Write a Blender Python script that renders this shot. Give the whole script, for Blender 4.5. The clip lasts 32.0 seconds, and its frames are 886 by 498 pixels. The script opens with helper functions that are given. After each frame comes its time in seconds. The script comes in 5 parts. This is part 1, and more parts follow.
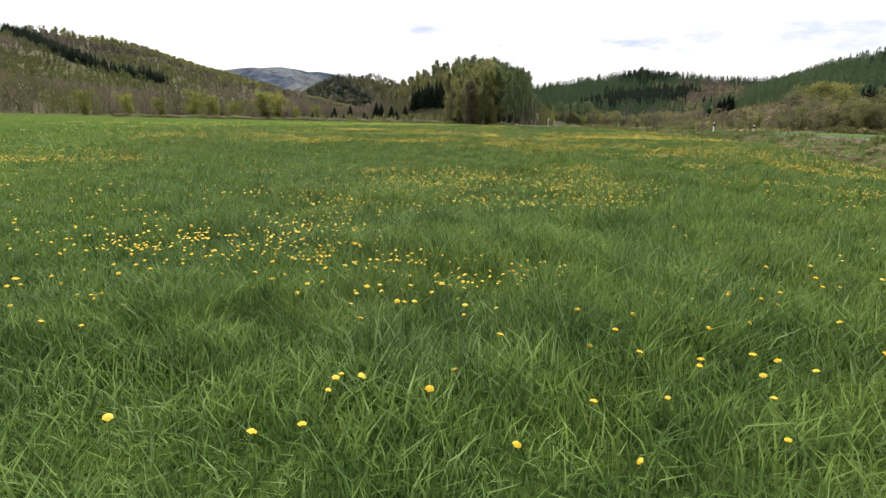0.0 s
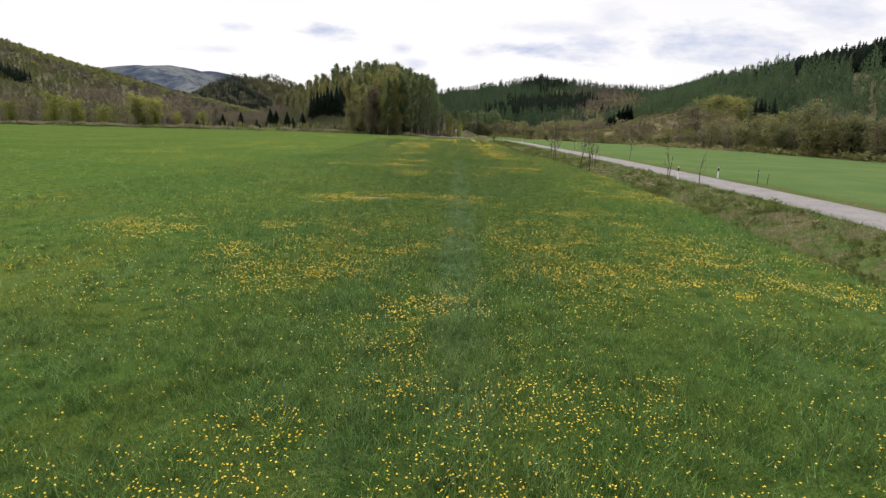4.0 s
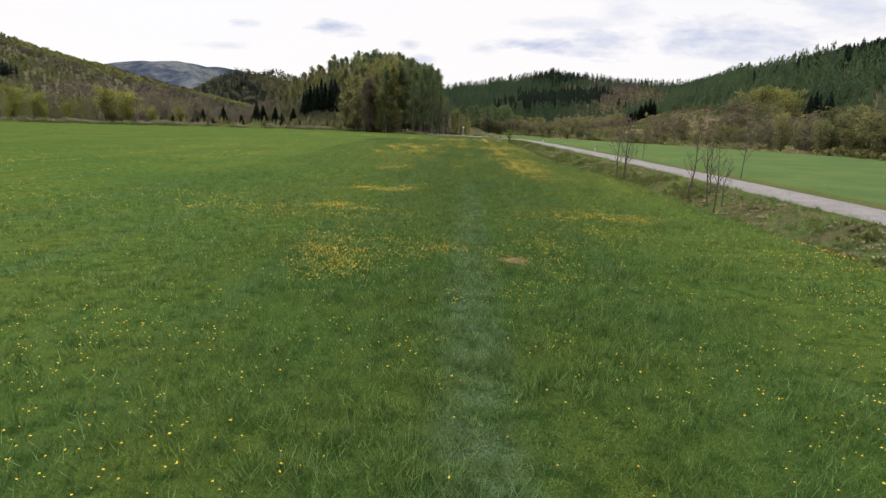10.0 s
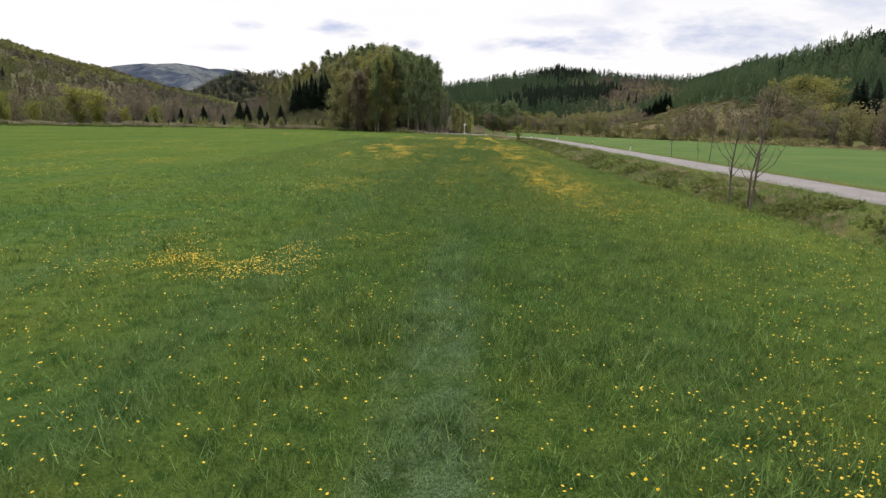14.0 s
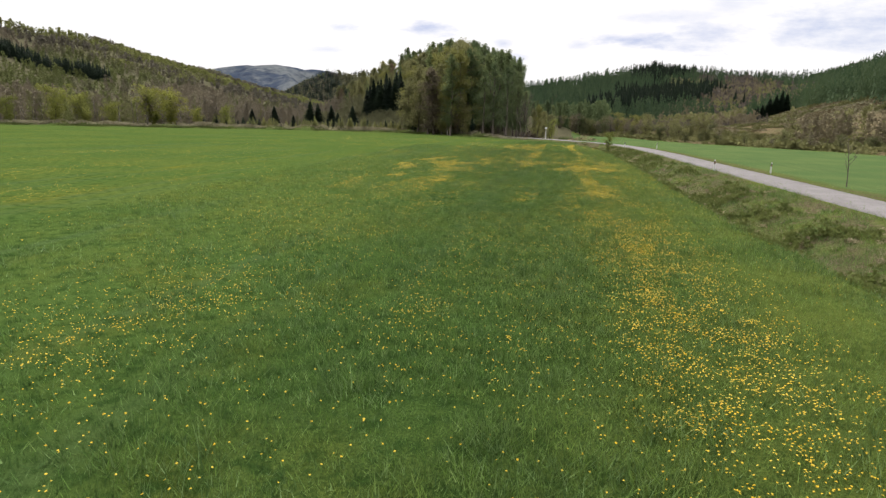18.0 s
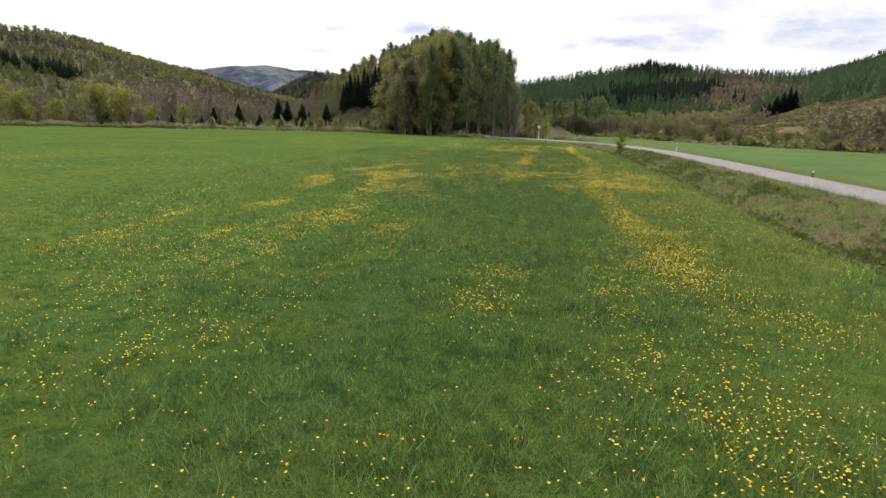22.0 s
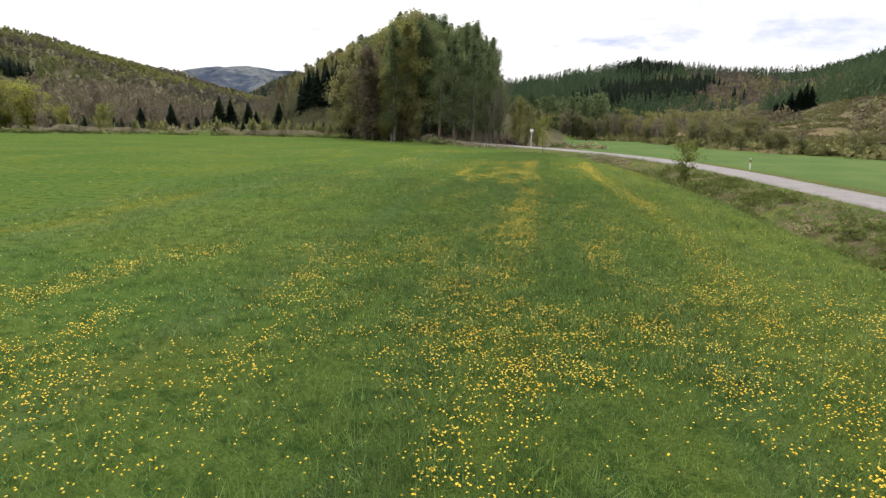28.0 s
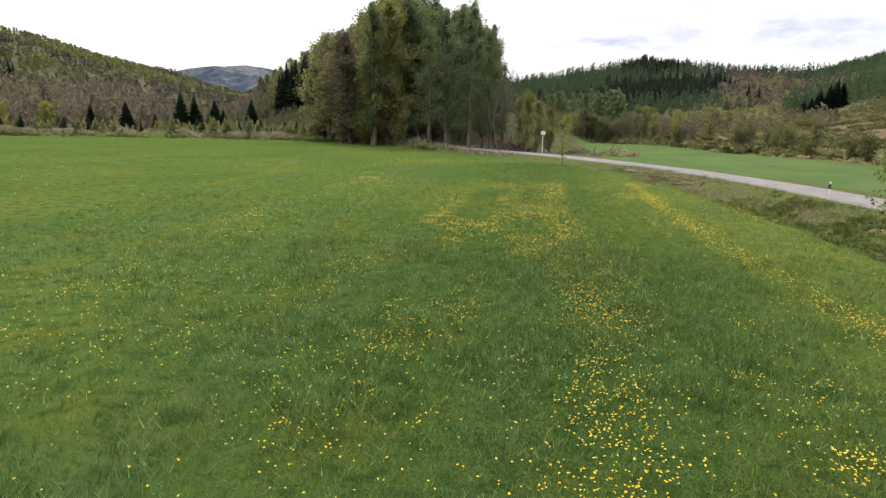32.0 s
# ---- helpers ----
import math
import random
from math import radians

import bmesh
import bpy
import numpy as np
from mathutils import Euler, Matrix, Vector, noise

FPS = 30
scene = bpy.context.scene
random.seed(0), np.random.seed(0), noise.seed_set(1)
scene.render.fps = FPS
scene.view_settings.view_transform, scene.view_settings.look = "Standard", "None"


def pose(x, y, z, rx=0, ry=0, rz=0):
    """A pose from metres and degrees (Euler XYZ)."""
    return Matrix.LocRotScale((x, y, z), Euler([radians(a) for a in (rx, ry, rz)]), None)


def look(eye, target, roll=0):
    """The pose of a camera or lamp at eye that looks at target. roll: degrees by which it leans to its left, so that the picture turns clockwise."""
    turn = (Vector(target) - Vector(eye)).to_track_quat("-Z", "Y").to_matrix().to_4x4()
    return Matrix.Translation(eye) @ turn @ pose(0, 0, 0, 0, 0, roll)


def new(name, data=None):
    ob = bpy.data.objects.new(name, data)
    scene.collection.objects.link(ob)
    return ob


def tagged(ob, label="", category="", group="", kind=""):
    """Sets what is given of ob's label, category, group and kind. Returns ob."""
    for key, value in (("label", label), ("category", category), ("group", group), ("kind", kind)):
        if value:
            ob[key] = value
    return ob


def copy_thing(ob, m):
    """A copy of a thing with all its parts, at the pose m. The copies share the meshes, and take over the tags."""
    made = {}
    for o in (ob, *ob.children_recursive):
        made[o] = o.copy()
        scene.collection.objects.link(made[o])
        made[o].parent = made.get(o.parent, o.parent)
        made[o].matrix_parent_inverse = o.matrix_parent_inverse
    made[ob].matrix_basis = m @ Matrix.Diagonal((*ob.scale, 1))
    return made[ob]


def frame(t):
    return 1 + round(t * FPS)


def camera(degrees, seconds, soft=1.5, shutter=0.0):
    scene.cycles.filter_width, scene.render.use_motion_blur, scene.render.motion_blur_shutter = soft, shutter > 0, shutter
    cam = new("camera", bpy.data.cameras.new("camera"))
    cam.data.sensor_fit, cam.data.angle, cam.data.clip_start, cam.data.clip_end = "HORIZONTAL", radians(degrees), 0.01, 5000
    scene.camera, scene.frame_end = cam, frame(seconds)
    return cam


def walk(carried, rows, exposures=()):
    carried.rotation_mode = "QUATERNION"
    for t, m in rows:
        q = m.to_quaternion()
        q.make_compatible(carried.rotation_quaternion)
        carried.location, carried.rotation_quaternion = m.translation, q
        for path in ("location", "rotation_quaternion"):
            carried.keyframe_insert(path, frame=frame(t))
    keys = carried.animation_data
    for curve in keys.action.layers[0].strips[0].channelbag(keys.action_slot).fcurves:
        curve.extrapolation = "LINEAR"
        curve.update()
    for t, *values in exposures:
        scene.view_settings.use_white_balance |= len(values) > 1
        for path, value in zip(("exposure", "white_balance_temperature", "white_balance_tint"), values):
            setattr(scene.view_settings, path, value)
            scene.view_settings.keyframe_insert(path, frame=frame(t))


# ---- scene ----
cam = camera(74.0, 32.0, 1.35)
PATH = [
    (0, (1.988, 4.87, 0.684), (-1.593, 24.1, -3.526), 1.2),
    (0.5, (1.301, 7.446, 0.663), (-1.999, 26.716, -3.558), 1.3),
    (1, (0.75, 10.011, 0.634), (-0.88, 29.491, -3.586), 1.4),
    (1.5, (0.356, 12.556, 0.59), (0.026, 32.106, -3.61), 1.5),
    (2, (0.136, 15.014, 0.599), (-0.284, 34.564, -3.601), 1.2),
    (2.5, (0.124, 17.285, 1.713), (-0.316, 36.845, -2.437), 1.4),
    (3, (0.066, 19.281, 2.976), (-0.344, 38.861, -1.084), 1.5),
    (3.5, (-0.022, 21.141, 3.595), (-0.452, 40.721, -0.435), 1.6),
    (5.5, (-0.545, 27.943, 4.417), (-1.135, 47.502, 0.258), 1.3),
    (6, (-0.53, 31.239, 4.45), (-1.14, 50.789, 0.29), 1.3),
    (6.5, (-0.595, 34.147, 4.449), (-1.225, 53.698, 0.299), 1.2),
    (7, (-0.651, 37.085, 4.509), (-1.271, 56.645, 0.349), 1.3),
    (7.5, (-0.626, 40.245, 4.482), (-1.246, 59.795, 0.302), 1.4),
    (8, (-0.579, 43.269, 4.471), (-1.199, 62.809, 0.291), 1.4),
    (8.5, (-0.465, 45.715, 4.481), (-1.115, 65.265, 0.291), 1.5),
    (9, (-0.39, 48.305, 4.405), (-1.1, 67.855, 0.225), 1.3),
    (9.5, (-0.375, 51.586, 4.317), (-1.075, 71.136, 0.137), 1.5),
    (10, (-0.367, 54.84, 4.191), (-1.068, 74.39, 0.011), 1.6),
    (10.5, (-0.345, 57.942, 4.089), (-1.065, 77.492, -0.081), 1.4),
    (11, (-0.271, 60.828, 4.02), (-1.051, 80.368, -0.18), 1.2),
    (11.5, (-0.203, 63.595, 3.933), (-1.012, 83.135, -0.267), 1.0),
    (12, (-0.124, 66.44, 3.867), (-0.954, 85.98, -0.332), 1.1),
    (12.5, (-0.024, 69.296, 3.802), (-0.864, 88.836, -0.397), 1.1),
    (13, (0.071, 72.24, 3.673), (-0.769, 91.77, -0.528), 1.1),
    (13.5, (0.196, 75.195, 3.555), (-0.654, 94.725, -0.645), 1.0),
    (14, (0.326, 78.186, 3.485), (-0.554, 97.726, -0.715), 0.9),
    (14.5, (0.413, 81.237, 3.336), (-0.438, 100.778, -0.844), 1.1),
    (16.5, (1.28, 90.826, 4.13), (0.46, 110.356, -0.08), 1.2),
    (17, (1.566, 93.494, 4.345), (0.186, 112.994, 0.105), 1.3),
    (17.5, (1.839, 96.361, 4.451), (-1.781, 115.561, 0.191), 1.0),
    (18, (1.925, 99.243, 4.546), (-1.755, 118.442, 0.276), 1.1),
    (18.5, (1.955, 102.032, 4.511), (-1.665, 121.233, 0.251), 1.1),
    (19, (1.904, 104.759, 4.445), (-1.666, 123.979, 0.195), 1.1),
    (19.5, (1.85, 107.567, 4.407), (-1.67, 126.787, 0.158), 1.2),
    (20, (1.765, 110.47, 4.294), (-1.735, 129.7, 0.054), 1.1),
    (20.5, (1.626, 113.396, 4.124), (-1.844, 132.626, -0.126), 1.1),
    (21, (1.516, 116.297, 4.006), (-1.944, 135.547, -0.214), 1.0),
    (21.5, (1.368, 119.098, 3.887), (-2.083, 138.337, -0.352), 1.0),
    (22, (1.186, 121.934, 3.82), (-2.254, 141.174, -0.41), 1.0),
    (22.5, (1.014, 124.775, 3.876), (-2.426, 144.025, -0.364), 0.9),
    (23, (0.84, 127.617, 3.969), (-2.61, 146.858, -0.271), 0.9),
    (23.5, (0.649, 130.428, 4.09), (-2.791, 149.668, -0.16), 0.9),
    (24, (0.419, 133.284, 4.141), (-3.021, 152.524, -0.099), 0.9),
    (24.5, (0.205, 136.119, 4.062), (-3.225, 155.359, -0.168), 0.9),
    (26.5, (-0.109, 147.574, 3.162), (-3.579, 166.814, -1.037), 0.8),
    (27, (-0.256, 150.498, 3.49), (-3.586, 169.768, -0.71), 0.8),
    (27.5, (-0.516, 153.332, 4.036), (-3.536, 172.663, -0.114), 0.6),
    (28, (-0.796, 156.114, 4.269), (-3.816, 175.434, 0.059), 0.7),
    (28.5, (-1.073, 159.053, 4.381), (-4.083, 178.362, 0.161), 0.7),
    (29, (-1.365, 162.075, 4.466), (-4.365, 181.395, 0.256), 0.7),
    (29.5, (-1.647, 165.045, 4.494), (-4.637, 184.365, 0.294), 0.8),
    (30, (-1.84, 167.921, 4.47), (-4.84, 187.241, 0.26), 0.8),
    (30.5, (-2.021, 170.736, 4.471), (-5.041, 190.056, 0.271), 0.7),
    (31, (-2.236, 173.607, 4.482), (-5.266, 192.928, 0.273), 0.8),
    (31.5, (-2.435, 176.521, 4.449), (-5.475, 195.841, 0.229), 0.7),
    (32, (-2.601, 179.249, 4.345), (-5.641, 198.559, 0.135), 0.7),
]
EXPOSURE = [(0, 0.33), (2, 0.30), (3.5, 0.08), (6, 0.0), (13, 0.02), (16.5, 0.08), (19, 0.12), (24, 0.16), (28, 0.26), (32, 0.26)]
walk(cam, [(t, look(eye, aim, roll)) for t, eye, aim, roll in PATH], EXPOSURE)

# ---- sky, sun, exposure ----
SUN_AZ, SUN_EL = radians(-28), radians(48)      # from +y towards +x, above the horizon
world = bpy.data.worlds.new("sky")
scene.world = world
world.use_nodes = True
wt = world.node_tree
wt.nodes.clear()


def wnode(kind, **kw):
    n = wt.nodes.new(kind)
    for k, v in kw.items():
        n.inputs[k].default_value = v
    return n


def wmath(op, a, b=None, clamp=False):
    n = wt.nodes.new("ShaderNodeMath")
    n.operation, n.use_clamp = op, clamp
    for i, s in enumerate((a, b)):
        if s is None:
            continue
        if isinstance(s, (int, float)):
            n.inputs[i].default_value = s
        else:
            wt.links.new(s, n.inputs[i])
    return n.outputs[0]


w_out, w_bg = wnode("ShaderNodeOutputWorld"), wnode("ShaderNodeBackground")
w_sky = wnode("ShaderNodeTexSky")
w_sky.sky_type, w_sky.sun_disc = "NISHITA", False
w_sky.sun_elevation, w_sky.sun_rotation = SUN_EL, SUN_AZ
w_co = wnode("ShaderNodeTexCoord")
w_sep = wnode("ShaderNodeSeparateXYZ")
wt.links.new(w_co.outputs["Generated"], w_sep.inputs[0])
dx, dy, dz = w_sep.outputs
ahead = wmath("MAXIMUM", dy, 0.15)
az, el = wmath("DIVIDE", dx, ahead), wmath("DIVIDE", dz, ahead)
w_com = wnode("ShaderNodeCombineXYZ")
wt.links.new(az, w_com.inputs[0])
wt.links.new(wmath("MULTIPLY", el, 3.0), w_com.inputs[1])
w_noise = wnode("ShaderNodeTexNoise", Scale=9.0, Detail=8.0, Roughness=0.62)
wt.links.new(w_com.outputs[0], w_noise.inputs["Vector"])
w_fine = wmath("SUBTRACT", w_noise.outputs["Fac"], 0.5)
# grey undersides of the broken cloud layer: bearing, height, half width, half height, depth
CLOUDS = (
    (0.094, 0.129, 0.06, 0.012, 0.9),
    (0.239, 0.132, 0.073, 0.022, 0.7),
    (0.337, 0.137, 0.066, 0.022, 0.7),
    (0.461, 0.137, 0.082, 0.036, 0.6),
    (0.156, 0.161, 0.089, 0.01, 0.35),
    (-0.379, 0.152, 0.031, 0.009, 0.7),
    (-0.226, 0.148, 0.036, 0.011, 0.8),
    (-0.097, 0.124, 0.019, 0.01, 0.5),
    (-0.4, 0.115, 0.045, 0.006, 0.35),
    (-0.079, 0.1, 0.021, 0.01, 0.45),
    (0.577, 0.187, 0.077, 0.033, 0.4),
    (0.022, 0.121, 0.024, 0.008, 0.4),
    (0.445, 0.143, 0.058, 0.032, 0.6),
    (0.235, 0.181, 0.041, 0.018, 0.3),
)
grey = None
for ca, ce, cw, ch, cs in CLOUDS:
    u = wmath("DIVIDE", wmath("SUBTRACT", az, ca), cw)
    v = wmath("DIVIDE", wmath("SUBTRACT", el, ce), ch)
    r = wmath("SQRT", wmath("ADD", wmath("MULTIPLY", u, u), wmath("MULTIPLY", v, v)))
    f = wmath("MULTIPLY", wmath("ADD", wmath("SUBTRACT", 1.25, r), wmath("MULTIPLY", w_fine, 4.6)), cs, True)
    grey = f if grey is None else wmath("MAXIMUM", grey, f)
w_layer = wnode("ShaderNodeTexNoise", Scale=2.2, Detail=5.0)
wt.links.new(w_co.outputs["Generated"], w_layer.inputs["Vector"])
w_ramp = wnode("ShaderNodeMapRange")
for k, v in (("From Min", 0.35), ("From Max", 0.75), ("To Min", 1.0), ("To Max", 0.86)):
    w_ramp.inputs[k].default_value = v
wt.links.new(w_layer.outputs["Fac"], w_ramp.inputs["Value"])
w_blue = wnode("ShaderNodeMix")
w_blue.data_type = "RGBA"
w_blue.inputs["A"].default_value = (1.0, 0.975, 0.985, 1)
w_blue.inputs["B"].default_value = (0.56, 0.61, 0.80, 1)
wt.links.new(grey, w_blue.inputs["Factor"])
w_skys = wnode("ShaderNodeVectorMath")
w_skys.operation = "SCALE"
w_skys.inputs["Scale"].default_value = 0.12
wt.links.new(w_sky.outputs[0], w_skys.inputs[0])
w_mix = wnode("ShaderNodeMix")
w_mix.data_type = "RGBA"
wt.links.new(w_ramp.outputs[0], w_mix.inputs["Factor"])
wt.links.new(w_skys.outputs[0], w_mix.inputs["A"])
wt.links.new(w_blue.outputs["Result"], w_mix.inputs["B"])
wt.links.new(w_mix.outputs["Result"], w_bg.inputs["Color"])
# an overcast sky grows brighter from the horizon to the zenith
w_up = wnode("ShaderNodeMapRange")
for k, v in (("From Min", 0.25), ("From Max", 1.0), ("To Min", 1.0), ("To Max", 1.7)):
    w_up.inputs[k].default_value = v
wt.links.new(dz, w_up.inputs["Value"])
wt.links.new(w_up.outputs[0], w_bg.inputs["Strength"])
wt.links.new(w_bg.outputs[0], w_out.inputs[0])

sun = new("sun", bpy.data.lights.new("sun", "SUN"))
sun.data.energy, sun.data.angle, sun.data.color = 1.5, radians(14), (1.0, 0.95, 0.86)
sun_dir = Vector((math.sin(SUN_AZ) * math.cos(SUN_EL), math.cos(SUN_AZ) * math.cos(SUN_EL), math.sin(SUN_EL)))
sun.matrix_world = look(sun_dir * 400, (0, 0, 0))

# ---- numbers ----
RNG = np.random.default_rng(7)


def vnoise(x, y, size, seed=0):
    """Smooth value noise, 0 to 1, with cells of that size."""
    gx, gy = np.asarray(x) / size, np.asarray(y) / size
    ix, iy = np.floor(gx).astype(np.int64), np.floor(gy).astype(np.int64)
    fx, fy = gx - ix, gy - iy
    fx, fy = fx * fx * (3 - 2 * fx), fy * fy * (3 - 2 * fy)

    def h(a, b):
        n = (a * 374761393 + b * 668265263 + seed * 974711) & 0x7FFFFFFF
        n = ((n ^ (n >> 13)) * 1274126177) & 0x7FFFFFFF
        return ((n ^ (n >> 16)) & 0xFFFF) / 65535.0
    return (h(ix, iy) * (1 - fx) + h(ix + 1, iy) * fx) * (1 - fy) + (h(ix, iy + 1) * (1 - fx) + h(ix + 1, iy + 1) * fx) * fy


def smooth(a, b, x):
    k = np.clip((x - a) / (b - a), 0, 1)
    return k * k * (3 - 2 * k)


def nearest(x, y, line):
    """Distance to a polyline, the value carried along it (third number) and the side (positive to its right)."""
    best, val, side = np.full(np.shape(x), 1e9), np.zeros(np.shape(x)), np.zeros(np.shape(x))
    for (x0, y0, z0), (x1, y1, z1) in zip(line, line[1:]):
        ux, uy = x1 - x0, y1 - y0
        k = np.clip(((x - x0) * ux + (y - y0) * uy) / (ux * ux + uy * uy), 0, 1)
        d = np.hypot(x - x0 - k * ux, y - y0 - k * uy)
        near = d < best
        best = np.where(near, d, best)
        val = np.where(near, z0 + k * (z1 - z0), val)
        side = np.where(near, (x - x0) * uy - (y - y0) * ux, side)
    return best, val, np.sign(side)


def ridge(x, y, line, width, power=1.0):
    out = np.zeros(np.shape(x))
    for a, b in zip(line, line[1:]):
        d, z, _ = nearest(x, y, (a, b))
        out = np.maximum(out, z * np.clip(1 - d / width, 0, 1) ** power)
    return out


# ---- the lie of the land ----
ROAD = [(14, -60, 0), (16.6, 0, 0), (19.3, 40, 0), (20.2, 60, 0), (20.4, 78, 0), (20.5, 100, 0), (20.1, 120, 0), (19.5, 145, 0), (18.6, 170, 0),
        (18.0, 192, 0), (16.6, 212, 0), (14.6, 225, 0), (11.6, 235, 0), (7.2, 245, 0), (1.5, 256, 0), (-6.5, 267, 0), (-16, 279, 0), (-26, 293, 0)]
FIELD_EDGE = [(5.6, 236, 0), (0, 246, 0), (-8, 258, 0), (-19, 271, 0), (-40, 296, 0), (-62, 303, 0), (-100, 305, 0), (-140, 300, 0),
              (-230, 285, 0), (-330, 240, 0), (-430, 60, 0), (-480, -300, 0)]
BACK_EDGE = [(-2, 318, 0), (10, 326, 0), (24, 312, 0), (29, 281, 0), (36, 258, 0), (50, 236, 0), (62, 208, 0), (70, 182, 0), (72, 155, 0), (76, 100, 0),
             (82, 20, 0), (84, -60, 0)]
LEFT_HILL = [(-760, 200, 92), (-770, 500, 104), (-712, 800, 114), (-745, 950, 121), (-850, 1240, 119), (-870, 1350, 117), (-938, 1500, 122), (-1154, 2000, 153)]
FAR_HILL = [(-2600, 3100, 190), (-1831, 3100, 245), (-1726, 3100, 268), (-1478, 3100, 273), (-1392, 3100, 247), (-1276, 3100, 247), (-1205, 3100, 216),
            (-931, 3100, 172), (-643, 3100, 136), (-300, 3100, 100), (600, 3100, 90)]
DARK_HILL = [(-606, 1500, 74), (-585, 1490, 98), (-550, 1475, 109), (-515, 1470, 110), (-470, 1500, 98), (-420, 1550, 82), (-330, 1560, 66)]
DARK_HILL_BACK = [(-640, 1800, 112), (-590, 1795, 132), (-558, 1789, 139), (-520, 1790, 128), (-440, 1790, 96)]
RIGHT_FAR = [(-33, 1500, 68), (50, 1400, 66), (71, 1000, 54), (92, 945, 64), (121, 945, 70), (189, 945, 68), (239, 945, 62), (282, 910, 58), (359, 890, 57), (520, 870, 62)]
RIGHT_NEAR = [(276, 800, 50), (242, 600, 47), (217, 480, 41), (205, 420, 42), (206, 380, 45), (262, 330, 58), (330, 240, 66), (390, 100, 70)]
MOUND = [(58, 342, 3.2), (66, 345, 4.4), (85, 350, 6.4), (106, 352, 8.0), (121, 350, 9.0)]
GROVE_HILL = [(-125, 462, 10), (-106, 440, 20), (-90, 420, 24), (-70, 392, 23), (-55, 371, 21), (-41, 354, 18), (-27, 336, 12)]


def left_hill(x, y):
    return np.maximum(ridge(x, y, LEFT_HILL[:4], 490, 1.15), ridge(x, y, LEFT_HILL[3:], 430, 1.1))


def bank_width(y):
    """From the road's middle to the meadow's edge."""
    return np.interp(y, [40, 75, 100, 115, 130, 150, 165, 200, 215, 240], [7.0, 6.8, 7.3, 8.4, 9.2, 8.8, 8.1, 7.8, 7.6, 6.4])


def height(x, y):
    x, y = np.asarray(x, float), np.asarray(y, float)
    z = 0.10 * (vnoise(x, y, 9, 1) - 0.5) + 0.05 * (vnoise(x, y, 2.3, 2) - 0.5)
    z = z - 0.42 * (1 - smooth(18, 34, y)) * smooth(-90, -30, y)
    # bank and ditch beside the road
    d, _, side = nearest(x, y, ROAD)
    left = side < 0
    along = np.clip(1 - smooth(226, 244, y), 0.25, 1)
    bw = bank_width(y)
    apron = smooth(3.6, 6.5, np.hypot(x - 9.0, y - 236.6))
    ditch = -0.75 * apron * np.exp(-((d - bw + 1.2) / 1.25) ** 2) * along * (0.75 + 0.5 * vnoise(x, y, 3.0, 5))
    rough = 0.35 * (vnoise(x, y, 1.3, 6) - 0.5) * smooth(2.2, 3.2, d) * (1 - smooth(-0.8, 0.5, d - bw)) * along
    bank = 0.22 * (1 - smooth(2.0, 6.5, d))
    z = np.where(d < 30, z * smooth(1.8, 4.0, d) + bank + 0.2 * (1 - apron) * smooth(2, 5, d) + np.where(left, ditch + rough, -0.12 * np.exp(-((d - 3.4) / 1.0) ** 2)), z)
    # bank at the far edge of the meadow
    e, _, eside = nearest(x, y, FIELD_EDGE)
    out = eside > 0
    z = z + np.where(out, 1.35 * np.exp(-((e - 3.2) / 1.7) ** 2) * (0.5 + vnoise(x, y, 4.0, 8)), -0.40 * np.exp(-(e / 1.0) ** 2)) * smooth(1.5, 4.5, d) * (1 - smooth(-24, -12, x))
    bump = 6.0 * (vnoise(x, y, 55, 9) - 0.5) + 16.0 * (vnoise(x, y, 170, 15) - 0.5) * smooth(1800, 2600, y) + 2.5 * (vnoise(x, y, 21, 10) - 0.5)
    hills = np.maximum(left_hill(x, y) * smooth(3, 40, e), ridge(x, y, GROVE_HILL, 38, 0.9) * smooth(12, 36, e))
    hills = hills * np.where(x < 8, np.where(out, 1, 0), 1)
    spur = np.abs(vnoise(x + 0.3 * y, y * 0.35, 260, 14) - 0.5) * 2
    hills = np.maximum(hills, ridge(x, y, FAR_HILL, 1300, 0.9) - 190 * spur * smooth(30, 160, np.abs(y - 3100)))
    hills = np.maximum(hills, np.maximum(ridge(x, y, DARK_HILL, 170, 0.9), ridge(x, y, DARK_HILL_BACK, 170, 0.9)))
    hills = np.maximum(hills, ridge(x, y, RIGHT_FAR, 420, 1.1))
    hills = np.maximum(hills, ridge(x, y, RIGHT_NEAR, 122, 0.9))
    hills = hills + bump * smooth(6, 60, hills)
    mound = ridge(x, y, MOUND, 44, 0.8)
    return z + np.maximum(hills, mound + 0.9 * (vnoise(x, y, 5, 11) - 0.5) * smooth(0.5, 3, mound))


def ground_z(x, y):
    return float(height(np.array([x]), np.array([y]))[0])


# ---- materials ----
def material(name):
    m = bpy.data.materials.new(name)
    m.use_nodes = True
    nt = m.node_tree
    return m, nt, nt.nodes["Principled BSDF"]


